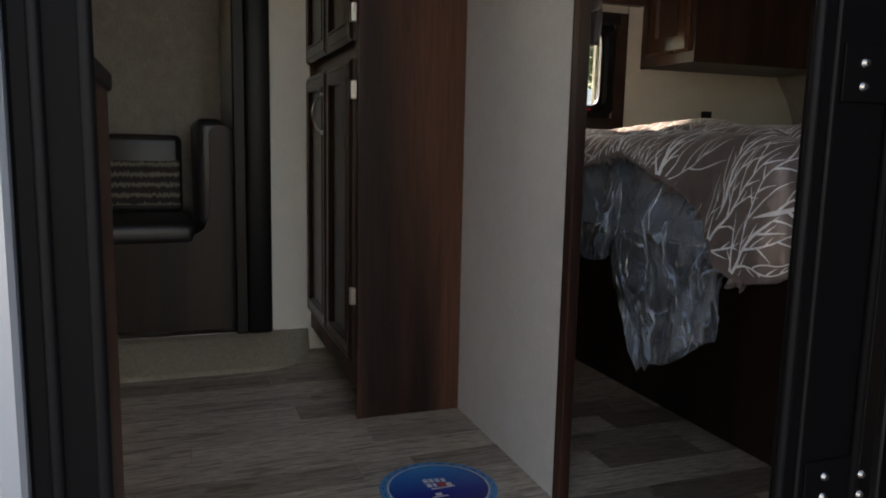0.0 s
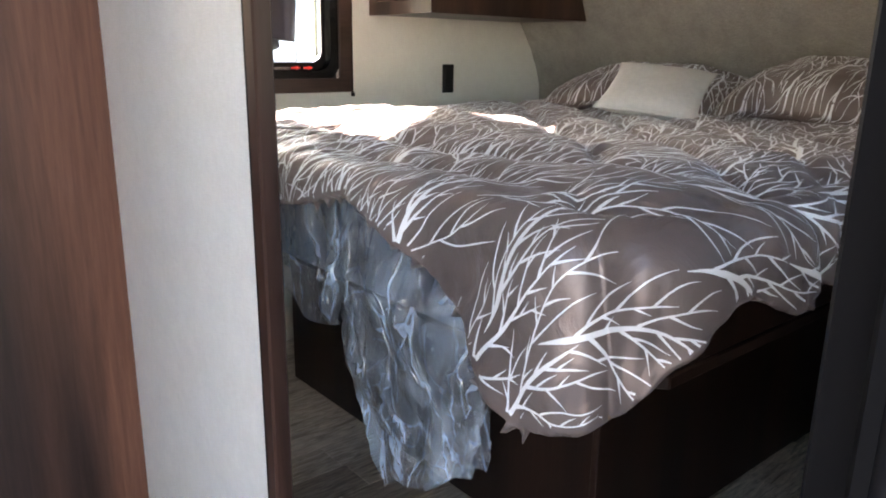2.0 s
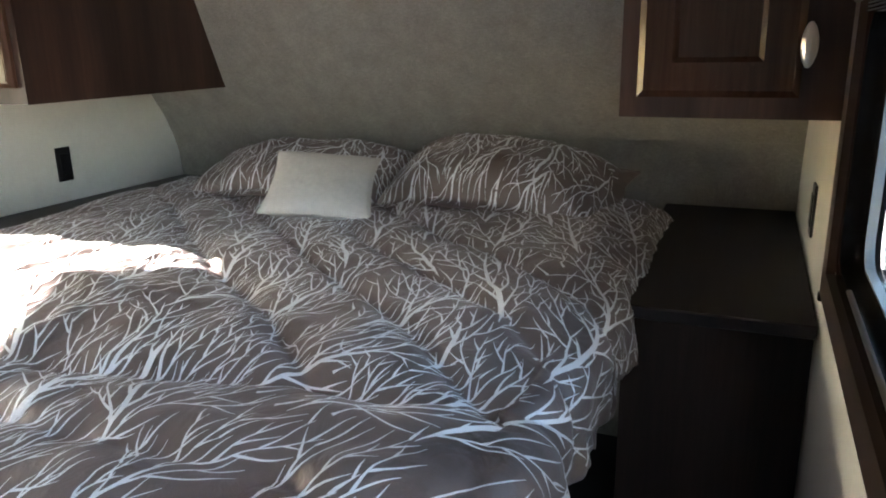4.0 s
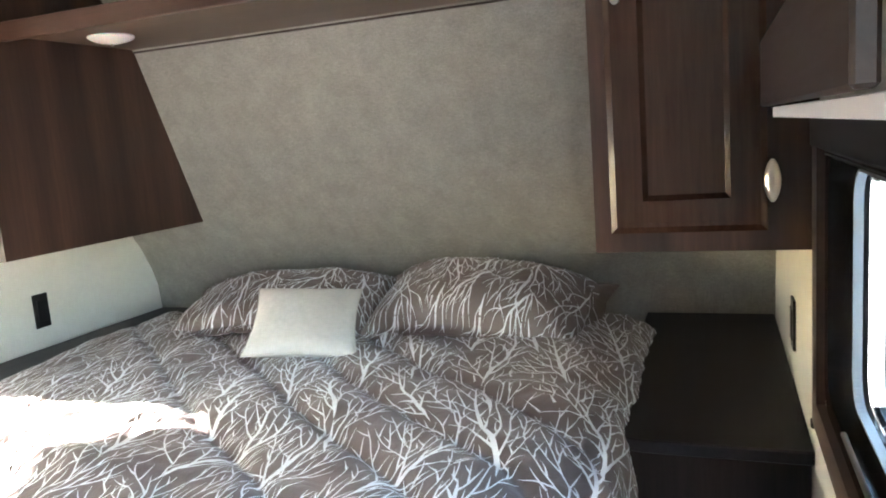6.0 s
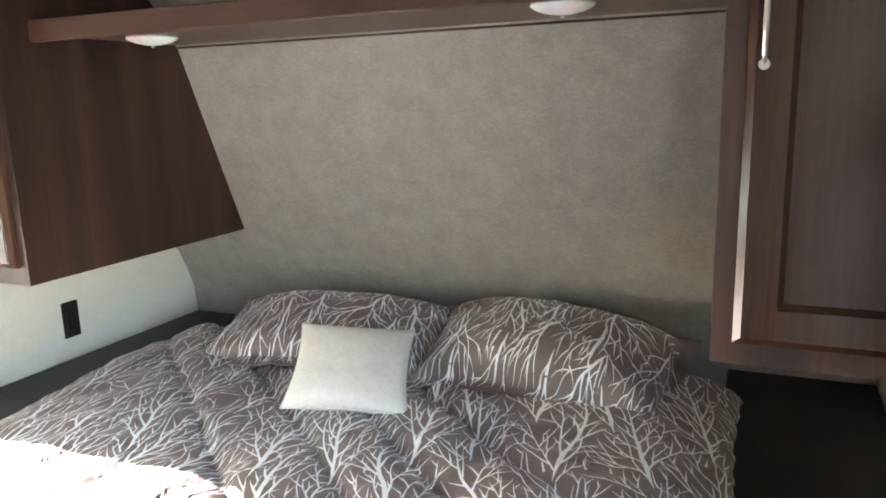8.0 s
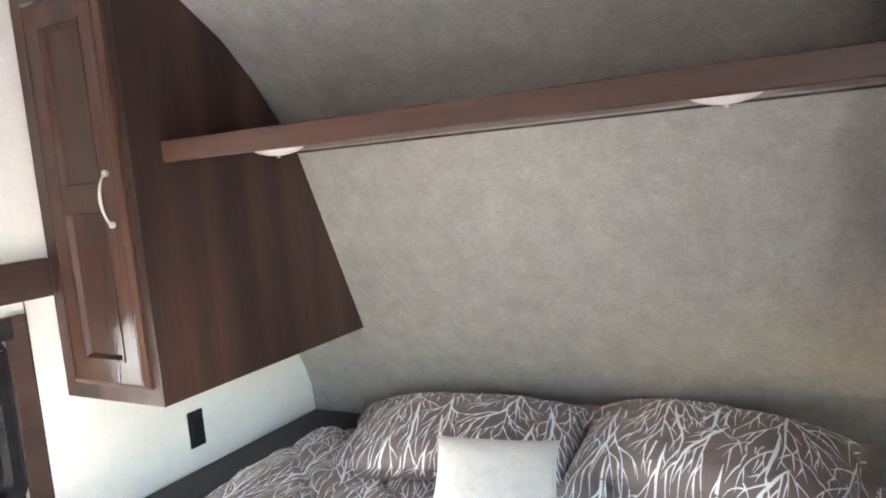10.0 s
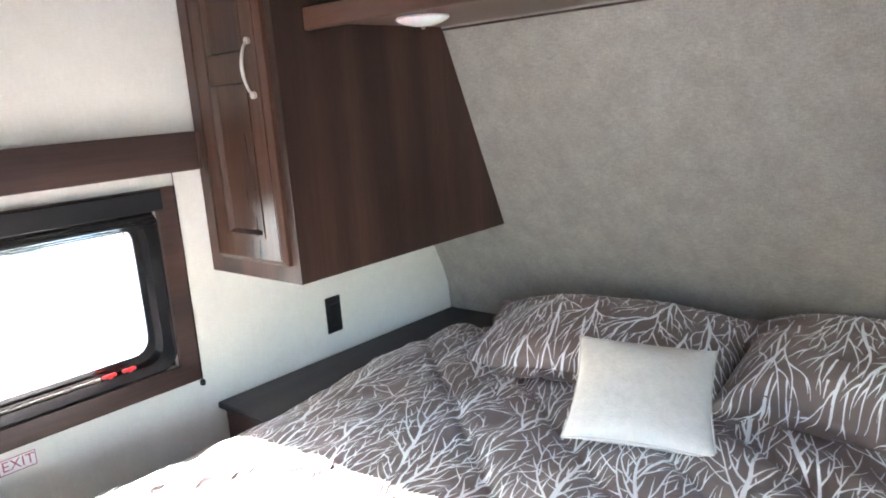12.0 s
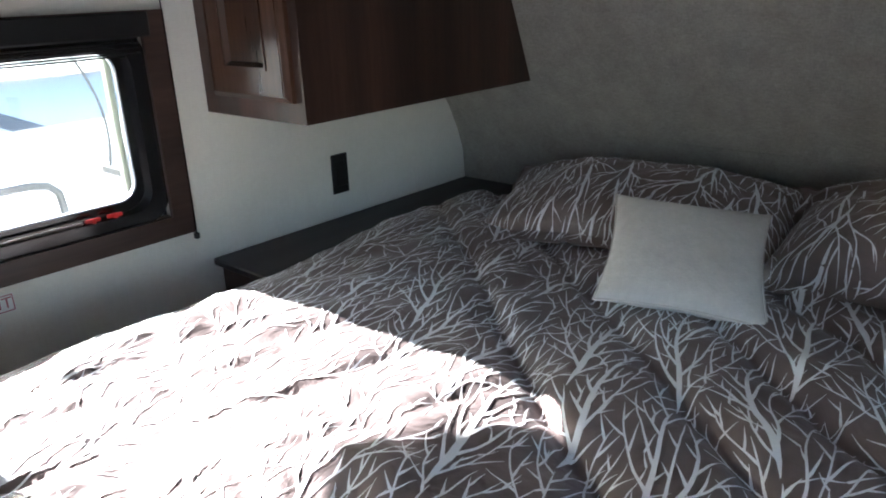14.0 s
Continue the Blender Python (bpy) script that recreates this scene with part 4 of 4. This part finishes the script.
part("core", mb, BLUEFAB, mt)


wrap = thing("plastic_bag", 0.92, 1.45, 0.31, "crumpled clear plastic bag hanging off the foot of the mattress", "plastic bag")
BT, BN = 1.70, 1.10


def bag_point(u, v):
    """u across from far to near, v downward; the bottom edge slopes to a low far corner."""
    top_y0, top_y1, z_t = 1.79, 1.19, 0.86
    bot_y0, bot_y1 = 1.53, 1.275
    z0, z1 = 0.268, 0.41
    zb = z0 + (z1 - z0) * u
    zb += 0.012 * math.sin(u * 9)
    w = v ** 1.25
    y = (top_y0 + (top_y1 - top_y0) * u) * (1 - w) + (bot_y0 + (bot_y1 - bot_y0) * u) * w
    return y, z_t + (zb - z_t) * v


rc = random.Random(12)
for layer, (off, seed) in enumerate(((0.0, 3.1), (0.028, 8.4))):
    nu, nv = 40, 50
    vs, fs = [], []
    for i in range(nu + 1):
        for j in range(nv + 1):
            u, v = i / nu, j / nv
            inner = 0 < i < nu
            u += rc.uniform(-0.1, 0.1) / nu if inner else 0
            v += rc.uniform(-0.1, 0.1) / nv if 0 < j < nv else 0
            y, z = bag_point(u, v)
            q = Vector((u * 3.2 + seed, v * 3.5, seed))
            swell = math.sin(math.pi * u) * math.sin(math.pi * v) * (0.035 if layer == 0 else -0.012)
            f = Vector((u * 2.6 + v * 1.8 + seed, v * 2.2 - u * 1.4, seed))
            crum = 0.020 * noise.noise(q) + (0.034 * abs(noise.noise(f)) + 0.016 * abs(noise.noise(f * 2.2 + q)) + 0.002 * noise.noise(q * 6)) * min(1, 0.2 + v * 2.2)
            low = min(1.0, v * 2.5)
            vs.append((0.992 + off - swell - 0.02 * low - crum * low + (0.05 if u > 0.8 and v < 0.5 else 0) * (u - 0.8) * 5 - BASE[wrap.name].x, y - BASE[wrap.name].y, z - BASE[wrap.name].z))
    for i in range(nu):
        for j in range(nv):
            a = i * (nv + 1) + j
            b = a + nv + 1
            fs += [(a, b + 1, b), (a, a + 1, b + 1)] if rc.random() < 0.5 else [(a, a + 1, b), (b, a + 1, b + 1)]
    me = bpy.data.meshes.new("film")
    me.from_pydata(vs, [], fs)
    me.polygons.foreach_set("use_smooth", [True] * len(me.polygons))
    me.materials.append(BAG)
    ob = new("film", me)
    ob.parent = wrap
    BASE[ob.name] = BASE[wrap.name]
g = np.zeros((41, 21, 3))
for i in range(41):
    for j in range(21):
        u, v = i / 40, j / 20
        q = Vector((u * 6, v * 3, 2.7))
        g[i, j] = (0.975 - 0.02 * noise.noise(q) - 0.012 * abs(noise.noise(q * 3)), 1.68 + u * 0.55, 0.85 - v * (0.29 + 0.03 * math.sin(u * 8)))
cloth_mesh("loose_film", g, lambda i, j: True, BAG, wrap, 0)


# pillows
def pillow_mesh(w, h, t, nu=44, nv=32, soft=2.6, pinch=0.055, droop=None, seed=0.0, puff=0.006, flange=0.0):
    """Grids of the two faces of a cushion in its own space: x across, y up, z out."""
    faces = []
    for s in (1, -1):
        g = np.zeros((nu + 1, nv + 1, 3))
        for i in range(nu + 1):
            for j in range(nv + 1):
                u, v = i / nu * 2 - 1, j / nv * 2 - 1
                fu, fv = min(1.0, abs(u) / (1 - 2 * flange / w)), min(1.0, abs(v) / (1 - 2 * flange / h))
                k = max(0.0, (1 - fu ** soft)) ** 0.5 * max(0.0, (1 - fv ** soft)) ** 0.5
                pin = 1 - pinch * (1 - u * u) * abs(v) ** 3
                pin2 = 1 - pinch * (1 - v * v) * abs(u) ** 3
                q = Vector((u * 2.2 + seed, v * 2.2, s))
                z = s * (t / 2 * k + (puff * noise.noise(q * 1.7) + puff * 0.5 * noise.noise(q * 4)) * k + 0.002)
                if flange:
                    rim = max(0.0, max(abs(u) * w / 2 - w / 2, abs(v) * h / 2 - h / 2) + flange) / flange
                    z += rim * (0.012 * noise.noise(Vector((u * w * 16, v * h * 16, seed))) - 0.010)
                x, y = u * w / 2 * pin2, v * h / 2 * pin
                if droop:
                    x, y, z = droop(x, y, z, u, v)
                g[i, j] = (x, y, z)
        faces.append(g)
    return faces


def pillow(name, m, w, h, t, material, label, category, embroider=None, **kw):
    th = thing(name, *m.translation, label, category)
    rot = np.array(m.to_3x3())
    bm_v, bm_f = [], []
    gs = []
    for s, g in zip((1, -1), pillow_mesh(w, h, t, **kw)):
        gw = g @ rot.T + np.array(m.translation)
        gs.append(gw)
        n0 = len(bm_v)
        na, nb = g.shape[:2]
        bm_v += [tuple(p) for p in (gw.reshape(-1, 3) - np.array(m.translation))]
        for i in range(na - 1):
            for j in range(nb - 1):
                a = n0 + i * nb + j
                f = (a, a + nb, a + nb + 1, a + 1)
                bm_f.append(f if s > 0 else f[::-1])
    me = bpy.data.meshes.new("cushion_body")
    me.from_pydata(bm_v, [], bm_f)
    me.materials.append(material)
    me.polygons.foreach_set("use_smooth", [True] * len(me.polygons))
    ob = new("cushion_body", me)
    ob.parent = th
    # piped edge
    g = gs[0]
    edge = [g[i, 0] for i in range(0, g.shape[0], 2)] + [g[-1, j] for j in range(0, g.shape[1], 2)] + [g[i, -1] for i in range(g.shape[0] - 1, -1, -2)] + [g[0, j] for j in range(g.shape[1] - 1, -1, -2)]
    part("seam", tube([tuple(p) for p in edge], 0.0028, 5), material, th, smooth=True)
    if embroider:
        gu = gs[0]
        a, b = np.gradient(gu, axis=(0, 1))
        nn = np.cross(a, b)
        nn /= np.linalg.norm(nn, axis=2, keepdims=True) + 1e-9
        na, nb = gu.shape[:2]

        def place(uv, lift):
            u, v = (uv[:, 0] + w / 2) / w * (na - 1), (uv[:, 1] + h / 2) / h * (nb - 1)
            inside = (u > 0.2) & (v > 0.2) & (u < na - 1.2) & (v < nb - 1.2)
            return sample(gu, u, v) + sample(nn, u, v) * lift, inside
        br = embroider_cloth(embroider, -w / 2 + 0.03, w / 2 - 0.03, -h / 2 + 0.03, h / 2 - 0.02, 0.115, lambda x, y: -math.pi / 2 + 0.5 * noise.noise(Vector((x * 5, y * 5, embroider))), 0.0050, 0.26)
        ribbons(br, place, "embroidery", th)
    return th


def frame_of(tl, tr, bl, br):
    """Pose whose x runs along the top edge, y up, from four corners."""
    tl, tr, bl, br = (Vector(p) for p in (tl, tr, bl, br))
    c = (tl + tr + bl + br) / 4
    x = ((tr + br) - (tl + bl)).normalized()
    y = ((tl + tr) - (bl + br)).normalized()
    z = x.cross(y).normalized()
    y = z.cross(x)
    m = Matrix((x, y, z)).transposed().to_4x4()
    m.translation = c
    return m


m = frame_of((2.258, 1.997, 1.062), (2.397, 1.759, 1.030), (2.032, 1.932, 0.928), (2.112, 1.660, 0.908))
pillow("throw_cushion", m, 0.30, 0.29, 0.075, CREAM, "small square cream woven throw cushion lying against the pillows", "cushion", soft=3.0, pinch=0.085, puff=0.002)


def sag(x, y, z, u, v):
    return x, y, z - 0.05 * u * u * (1 if v < 0.4 else 0.5) - 0.03 * max(0, abs(u) - 0.7) * max(0, -v) * 3


m = frame_of((2.66, 2.41, 0.99), (2.72, 1.72, 1.02), (2.27, 2.56, 0.925), (2.36, 1.73, 0.93))
pillow("pillow", m, 0.84, 0.44, 0.17, TAUPE, "taupe pillow sham embroidered with white branches, against the front wall", "pillow", embroider=11, pinch=0.08, droop=sag, seed=3.0, puff=0.012, flange=0.045, nu=88, nv=52, soft=2.2)
m = frame_of((2.70, 1.75, 1.03), (2.67, 1.09, 1.0), (2.33, 1.76, 0.935), (2.31, 1.10, 0.915))
pillow("pillow", m, 0.75, 0.42, 0.20, TAUPE, "taupe embroidered pillow sham beside the other, its corner drooping", "pillow", embroider=23, pinch=0.07, droop=sag, seed=8.0, puff=0.012, flange=0.04, nu=88, nv=52, soft=3.2)

# tied-back curtain beside the partition
cur = thing("curtain", 0.76, 1.55, 1.12, "mauve-brown fabric curtain bunched up beside the partition post", "curtain")
for nm, (y0, y1, z0, z1, xo) in {"upper_fold": (1.42, 1.63, 1.19, 1.75, 0.765), "lower_fold": (1.53, 1.68, 1.10, 1.25, 0.785)}.items():
    g = np.zeros((25, 15, 3))
    for i in range(25):
        for j in range(15):
            u, v = i / 24, j / 14
            g[i, j] = (xo + 0.012 * math.sin(u * 12 + v * 2), y0 + (y1 - y0) * u + 0.02 * (1 - v) * (1 - u), z1 + (z0 - z1) * v - 0.015 * u * v + 0.006 * math.sin(u * 9))
    cloth_mesh(nm, g, lambda i, j: True, CURTAIN, cur, 0.02)

# exit label under the window
ex = thing("exit_sign", 1.335, FAR_Y, 0.89, "small white sticker reading EXIT in red, under the window", "sign")
part("label", box(1.292, 1.375, 2.918, 2.9198, 0.878, 0.918), PAPER, ex)
part("border", ring([(1.294, 0.880), (1.373, 0.880), (1.373, 0.916), (1.294, 0.916)], [(1.296, 0.882), (1.371, 0.882), (1.371, 0.914), (1.296, 0.914)], "y", 2.9172, 2.918), REDINK, ex)
cu = bpy.data.curves.new("word", "FONT")
cu.body, cu.size, cu.align_x, cu.align_y = "EXIT", 0.034, "CENTER", "CENTER"
cu.materials.append(REDINK)
word = new("word", cu)
word.parent = ex
word.matrix_basis = pose(0, -0.0028, 0.008, 90, 0, 0)

# pantry cabinet by the kitchen
kc = thing("pantry_cabinet", 0.52, 2.5, 0.0, "tall dark walnut pantry cabinet with framed doors, against the partition", "cabinet")
part("end_panel", box(0.352, 0.689, 2.092, 2.108, 0.0, CEIL - 0.002), WOOD, kc)
part("body", box(0.375, 0.688, 2.109, 2.918, 0.095, CEIL - 0.003), WOOD_Y, kc)
part("toe_kick", box(0.43, 0.688, 2.11, 2.918, 0.002, 0.094), BLACKP, kc)
part("face_frame", ring([(2.109, 0.095), (2.918, 0.095), (2.918, CEIL - 0.003), (2.109, CEIL - 0.003)], [(2.13, 0.16), (2.90, 0.16), (2.90, CEIL - 0.04), (2.13, CEIL - 0.04)], "x", 0.352, 0.3745), WOOD, kc)
for ya, yb in ((2.125, 2.51), (2.515, 2.905)):
    for za, zb in ((0.17, 1.10), (1.15, CEIL - 0.04)):
        d = panel_door(kc, 0.3515, ya, yb, za, zb, 0.018, 0.06)
        if za < 1 and ya > 2.3:
            arch_handle(d, 0.333, 2.56, 0.95, 0.13, 0.03)
for hz in (0.36, 0.98, 1.2):
    h = thing("cabinet_hinge", 0.34, 2.115, hz, "brushed nickel hinge on the pantry door edge", "hinge", "hinges of the pantry")
    part("knuckle", box(0.330, 0.3505, 2.1085, 2.119, hz, hz + 0.055, 0.003), CHROME, h)

# galley cabinet left of the door
gc = thing("galley_cabinet", -0.6, 0.85, 0.0, "dark walnut galley base cabinet beside the entry door", "cabinet")
part("body", box(-1.6, -0.25, 0.603, 1.15, 0.002, 0.92), WOOD, gc)
part("worktop", box(-1.62, -0.245, 0.603, 1.18, 0.921, 0.95, 0.004), DARKTOP, gc)

# sofa in the slide-out
sf = thing("sofa", -0.7, 3.3, 0.09, "booth sofa with dark wood base, black vinyl seat and striped back", "sofa")
so = [(-0.10, 0.095), (0.065, 0.095), (0.065, 0.86)] + [(0.015 + 0.05 * math.cos(a), 0.86 + 0.05 * math.sin(a)) for a in [radians(k * 18) for k in range(1, 10)]] + [(-0.03, 0.86), (-0.035, 0.56), (-0.06, 0.50), (-0.11, 0.47), (-1.9, 0.47), (-1.9, 0.095)]
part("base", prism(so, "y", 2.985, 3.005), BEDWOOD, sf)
cap = box(-0.085, 0.03, 3.007, 3.6, 0.50, 0.935, 0.035, None, 4)
part("arm_cushion", cap, LEATHER, sf, smooth=True)
part("seat_cushion", box(-1.9, -0.09, 2.975, 3.5, 0.44, 0.53, 0.03, None, 3), LEATHER, sf, smooth=True)
for k in range(4):
    xa = -0.12 - 0.45 * (k + 1)
    part("back_cushion", box(xa, xa + 0.44, 3.42, 3.56, 0.52, 0.87, 0.03, None, 3), LEATHER, sf, smooth=True)
    part("back_inset", box(xa + 0.012, xa + 0.43, 3.412, 3.42, 0.56, 0.755, 0.003), STRIPED, sf, "woven striped inset")
w3 = thing("window_3", -1.2, 3.72, 0.95, "black-framed window behind the sofa, bright outside", "window", kind="structure")
part("frame", ring([(-1.75, 1.17), (-0.66, 1.17), (-0.66, 1.55), (-1.75, 1.55)], [(-1.69, 1.23), (-0.72, 1.23), (-0.72, 1.49), (-1.69, 1.49)], "y", 3.70, 3.72), BLACK, w3)

# round sticker on the floor
st = thing("floor_sticker", 0.437, 1.575, 0.001, "round glossy blue sticker with white print on the floor", "sticker")
SX, SY = 0.438, 1.579
part("disc", disc(SX, SY, 0.0012, 0.148, 0.001, n=64), BLUELIGHT, st)


def circle(r, n=64):
    return [(SX + r * math.cos(k * math.tau / n), SY + r * math.sin(k * math.tau / n)) for k in range(n)]


part("rim", ring(circle(0.129), circle(0.125), "z", 0.0017, 0.0026), WHITEINK, st)
part("centre", disc(SX, SY, 0.0022, 0.1245, 0.0012, n=64), BLUE, st)
bars = bmesh.new()
for bx, by, w, h in ((-0.022, 0.040, 0.013, 0.020), (-0.007, 0.038, 0.011, 0.020), (0.008, 0.036, 0.011, 0.020), (0.023, 0.033, 0.011, 0.019),
                     (-0.020, 0.014, 0.012, 0.020), (-0.006, 0.012, 0.008, 0.019), (0.030, 0.007, 0.014, 0.020), (0.010, -0.006, 0.062, 0.004),
                     (-0.012, -0.036, 0.016, 0.012), (-0.012, -0.048, 0.04, 0.004)):
    box(SX + bx - w / 2, SX + bx + w / 2, SY + by - h / 2, SY + by + h / 2, 0.0029, 0.0035, bm=bars)
part("print", bars, WHITEINK, st, "plain white bars of print")
part("red_mark", disc(SX + 0.012, SY + 0.011, 0.0033, 0.011, 0.0008, n=16), RED, st, "red dot mark")
small = bmesh.new()
for k in range(26):
    a, w = k * math.tau / 26, 0.012
    cx, cy = SX + 0.1385 * math.cos(a), SY + 0.1385 * math.sin(a)
    tube([(cx - w * math.sin(a) * (0.3 + 0.3 * (k % 3)), cy + w * math.cos(a) * (0.3 + 0.3 * (k % 3)), 0.0018), (cx + w * 0.5 * math.sin(a), cy - w * 0.5 * math.cos(a), 0.0018)], 0.0016, 4, small)
part("rim_print", small, mat("navy_print", (0.01, 0.02, 0.10), 0.3), st, "small dark bars round the rim", "stuff")

# outside: dark grey strip on the gravel, neighbouring trailer and trees
part("pavement", prism([(5.15, 8.0), (5.65, 8.0), (6.35, 22.0), (5.75, 22.0)], "z", -0.655, -0.640), mat("dark_grey_strip", (0.045, 0.045, 0.047), 0.9, build=speck), None, "dark grey strip across the gravel", "structure")
nt_ = thing("parked_trailer", 11.0, 24.5, -0.65, "white travel trailer parked on the gravel lot", "trailer")
part("body", box(4.0, 17.0, 24.0, 26.4, -0.1, 3.0, 0.12, None, 3), SIDING, nt_, smooth=True)
for wx in (5.2, 8.4, 14.6):
    part("window", prism(rounded(wx, wx + 1.0, 1.25, 2.0, 0.1), "y", 23.985, 23.999), BLACKP, nt_)
part("stripe", box(4.1, 16.9, 23.988, 23.999, 0.55, 0.75), mat("grey_decal", (0.2, 0.2, 0.22), 0.4), nt_)
for z0, z1 in ((1.45, 2.0), (1.12, 1.36)):
    part("window", prism(rounded(10.95, 11.45, z0, z1, 0.05), "y", 23.985, 23.999), BLACKP, nt_)
for wx in (11.75, 12.6):
    wh = part("wheel", disc(wx, 23.95, -0.33, 0.32, 0.2, "y", 24), RUBBER, nt_)
    part("rim", disc(wx, 23.84, -0.33, 0.19, 0.04, "y", 20), SIDING, wh, "white wheel rim")


def tree(x, y, h, seed):
    r = random.Random(seed)
    t = thing("tree", x, y, -0.65, "leafy green tree beyond the parked trailers", "tree", "trees beyond the lot")
    bm = tube([(x, y, -0.66), (x + 0.1, y, h * 0.3), (x, y + 0.1, h * 0.7)], [0.2, 0.15, 0.06], 8)
    limbs = []
    for k in range(9):
        a, z = r.uniform(0, 6.28), r.uniform(0.25, 0.65) * h
        e = Vector((x + math.cos(a) * h * 0.28, y + math.sin(a) * h * 0.28, z + h * 0.2))
        tube([(x, y, z), tuple((Vector((x, y, z)) + e) / 2 + Vector((0, 0, 0.1))), tuple(e)], [0.07, 0.05, 0.02], 5, bm)
        limbs.append(e)
    part("trunk", bm, BARK, t)
    vs, fs = [], []
    for k in range(4200):
        c = limbs[k % len(limbs)] + Vector((r.gauss(0, 0.13) * h, r.gauss(0, 0.13) * h, r.gauss(0, 0.09) * h))
        s = r.uniform(0.07, 0.16)
        u = Vector((r.gauss(0, 1), r.gauss(0, 1), r.gauss(0, 1))).normalized()
        w = u.orthogonal().normalized()
        n = len(vs)
        vs += [tuple(c + u * s - BASE[t.name]), tuple(c + w * s * 0.6 - BASE[t.name]), tuple(c - u * s - BASE[t.name]), tuple(c - w * s * 0.6 - BASE[t.name])]
        fs.append((n, n + 1, n + 2, n + 3))
    me = bpy.data.meshes.new("crown")
    me.from_pydata(vs, [], fs)
    me.materials.append(LEAF)
    ob = new("crown", me)
    ob.parent = t
    tagged(ob, kind="stuff")


for k, (tx, ty, th_) in enumerate(((15.0, 29, 8.2), (20.5, 31, 10.0), (24.5, 38, 11.0), (11.5, 36, 10.5), (28.0, 42, 12.5))):
    tree(tx, ty, th_, 40 + k)

# Near-black colour stands in for the back-lit, unlit side of cable and rail.
BACKLIT_METAL = mat("backlit_metal", (0.020, 0.021, 0.023), 0.6)
wr = thing("awning_cable", 1.75, 3.5, 0.9, "thin grey cable hanging outside the window", "cable")
part("bracket", box(1.86, 1.90, 2.971, 3.52, 0.99, 1.01), BACKLIT_METAL, wr)
part("cable", tube([(1.62 + 0.27 * math.sin(k / 14 * 1.9) , 3.5, 1.62 - 0.62 * k / 14) for k in range(15)], 0.004, 6), BACKLIT_METAL, wr, smooth=True)
rl = thing("grab_rail", 1.35, 3.55, 0.9, "bent metal rail outside the window", "rail")
part("rail", tube([(0.9, 3.55, 0.985), (1.66, 3.55, 0.985), (1.71, 3.55, 0.975), (1.735, 3.55, 0.95), (1.74, 3.55, 0.90), (1.74, 3.55, -0.65)], 0.012, 8), BACKLIT_METAL, rl, smooth=True)

# floor: base sheet, then planks as its pieces
floor = part("floor", box(X_BACK, 2.845, NEAR_Y, FAR_Y, -0.02, -0.0045), SUBFLOOR, None, "grey oak plank-look vinyl floor", "structure")
rp = random.Random(5)
meshes = {}
y = NEAR_Y + 0.004
while y < 2.9:
    w = min(0.118, 2.915 - y)
    x = -1.5 - rp.uniform(0, 0.4)
    while x < 2.1:
        L = rp.choice((0.15, 0.32, 0.5, 0.66, 0.82))
        key = (L, round(w, 3))
        if key not in meshes:
            bm = box(0.0006, L - 0.0006, 0.0006, w - 0.0006, -0.0045, 0.0, 0.0004)
            me = bpy.data.meshes.new("plank")
            bm.to_mesh(me)
            bm.free()
            me.materials.append(PLANK)
            meshes[key] = me
        pl = new("plank", meshes[key])
        pl.parent = floor
        pl.location = (x, y, 0)
        x += L
    y += w
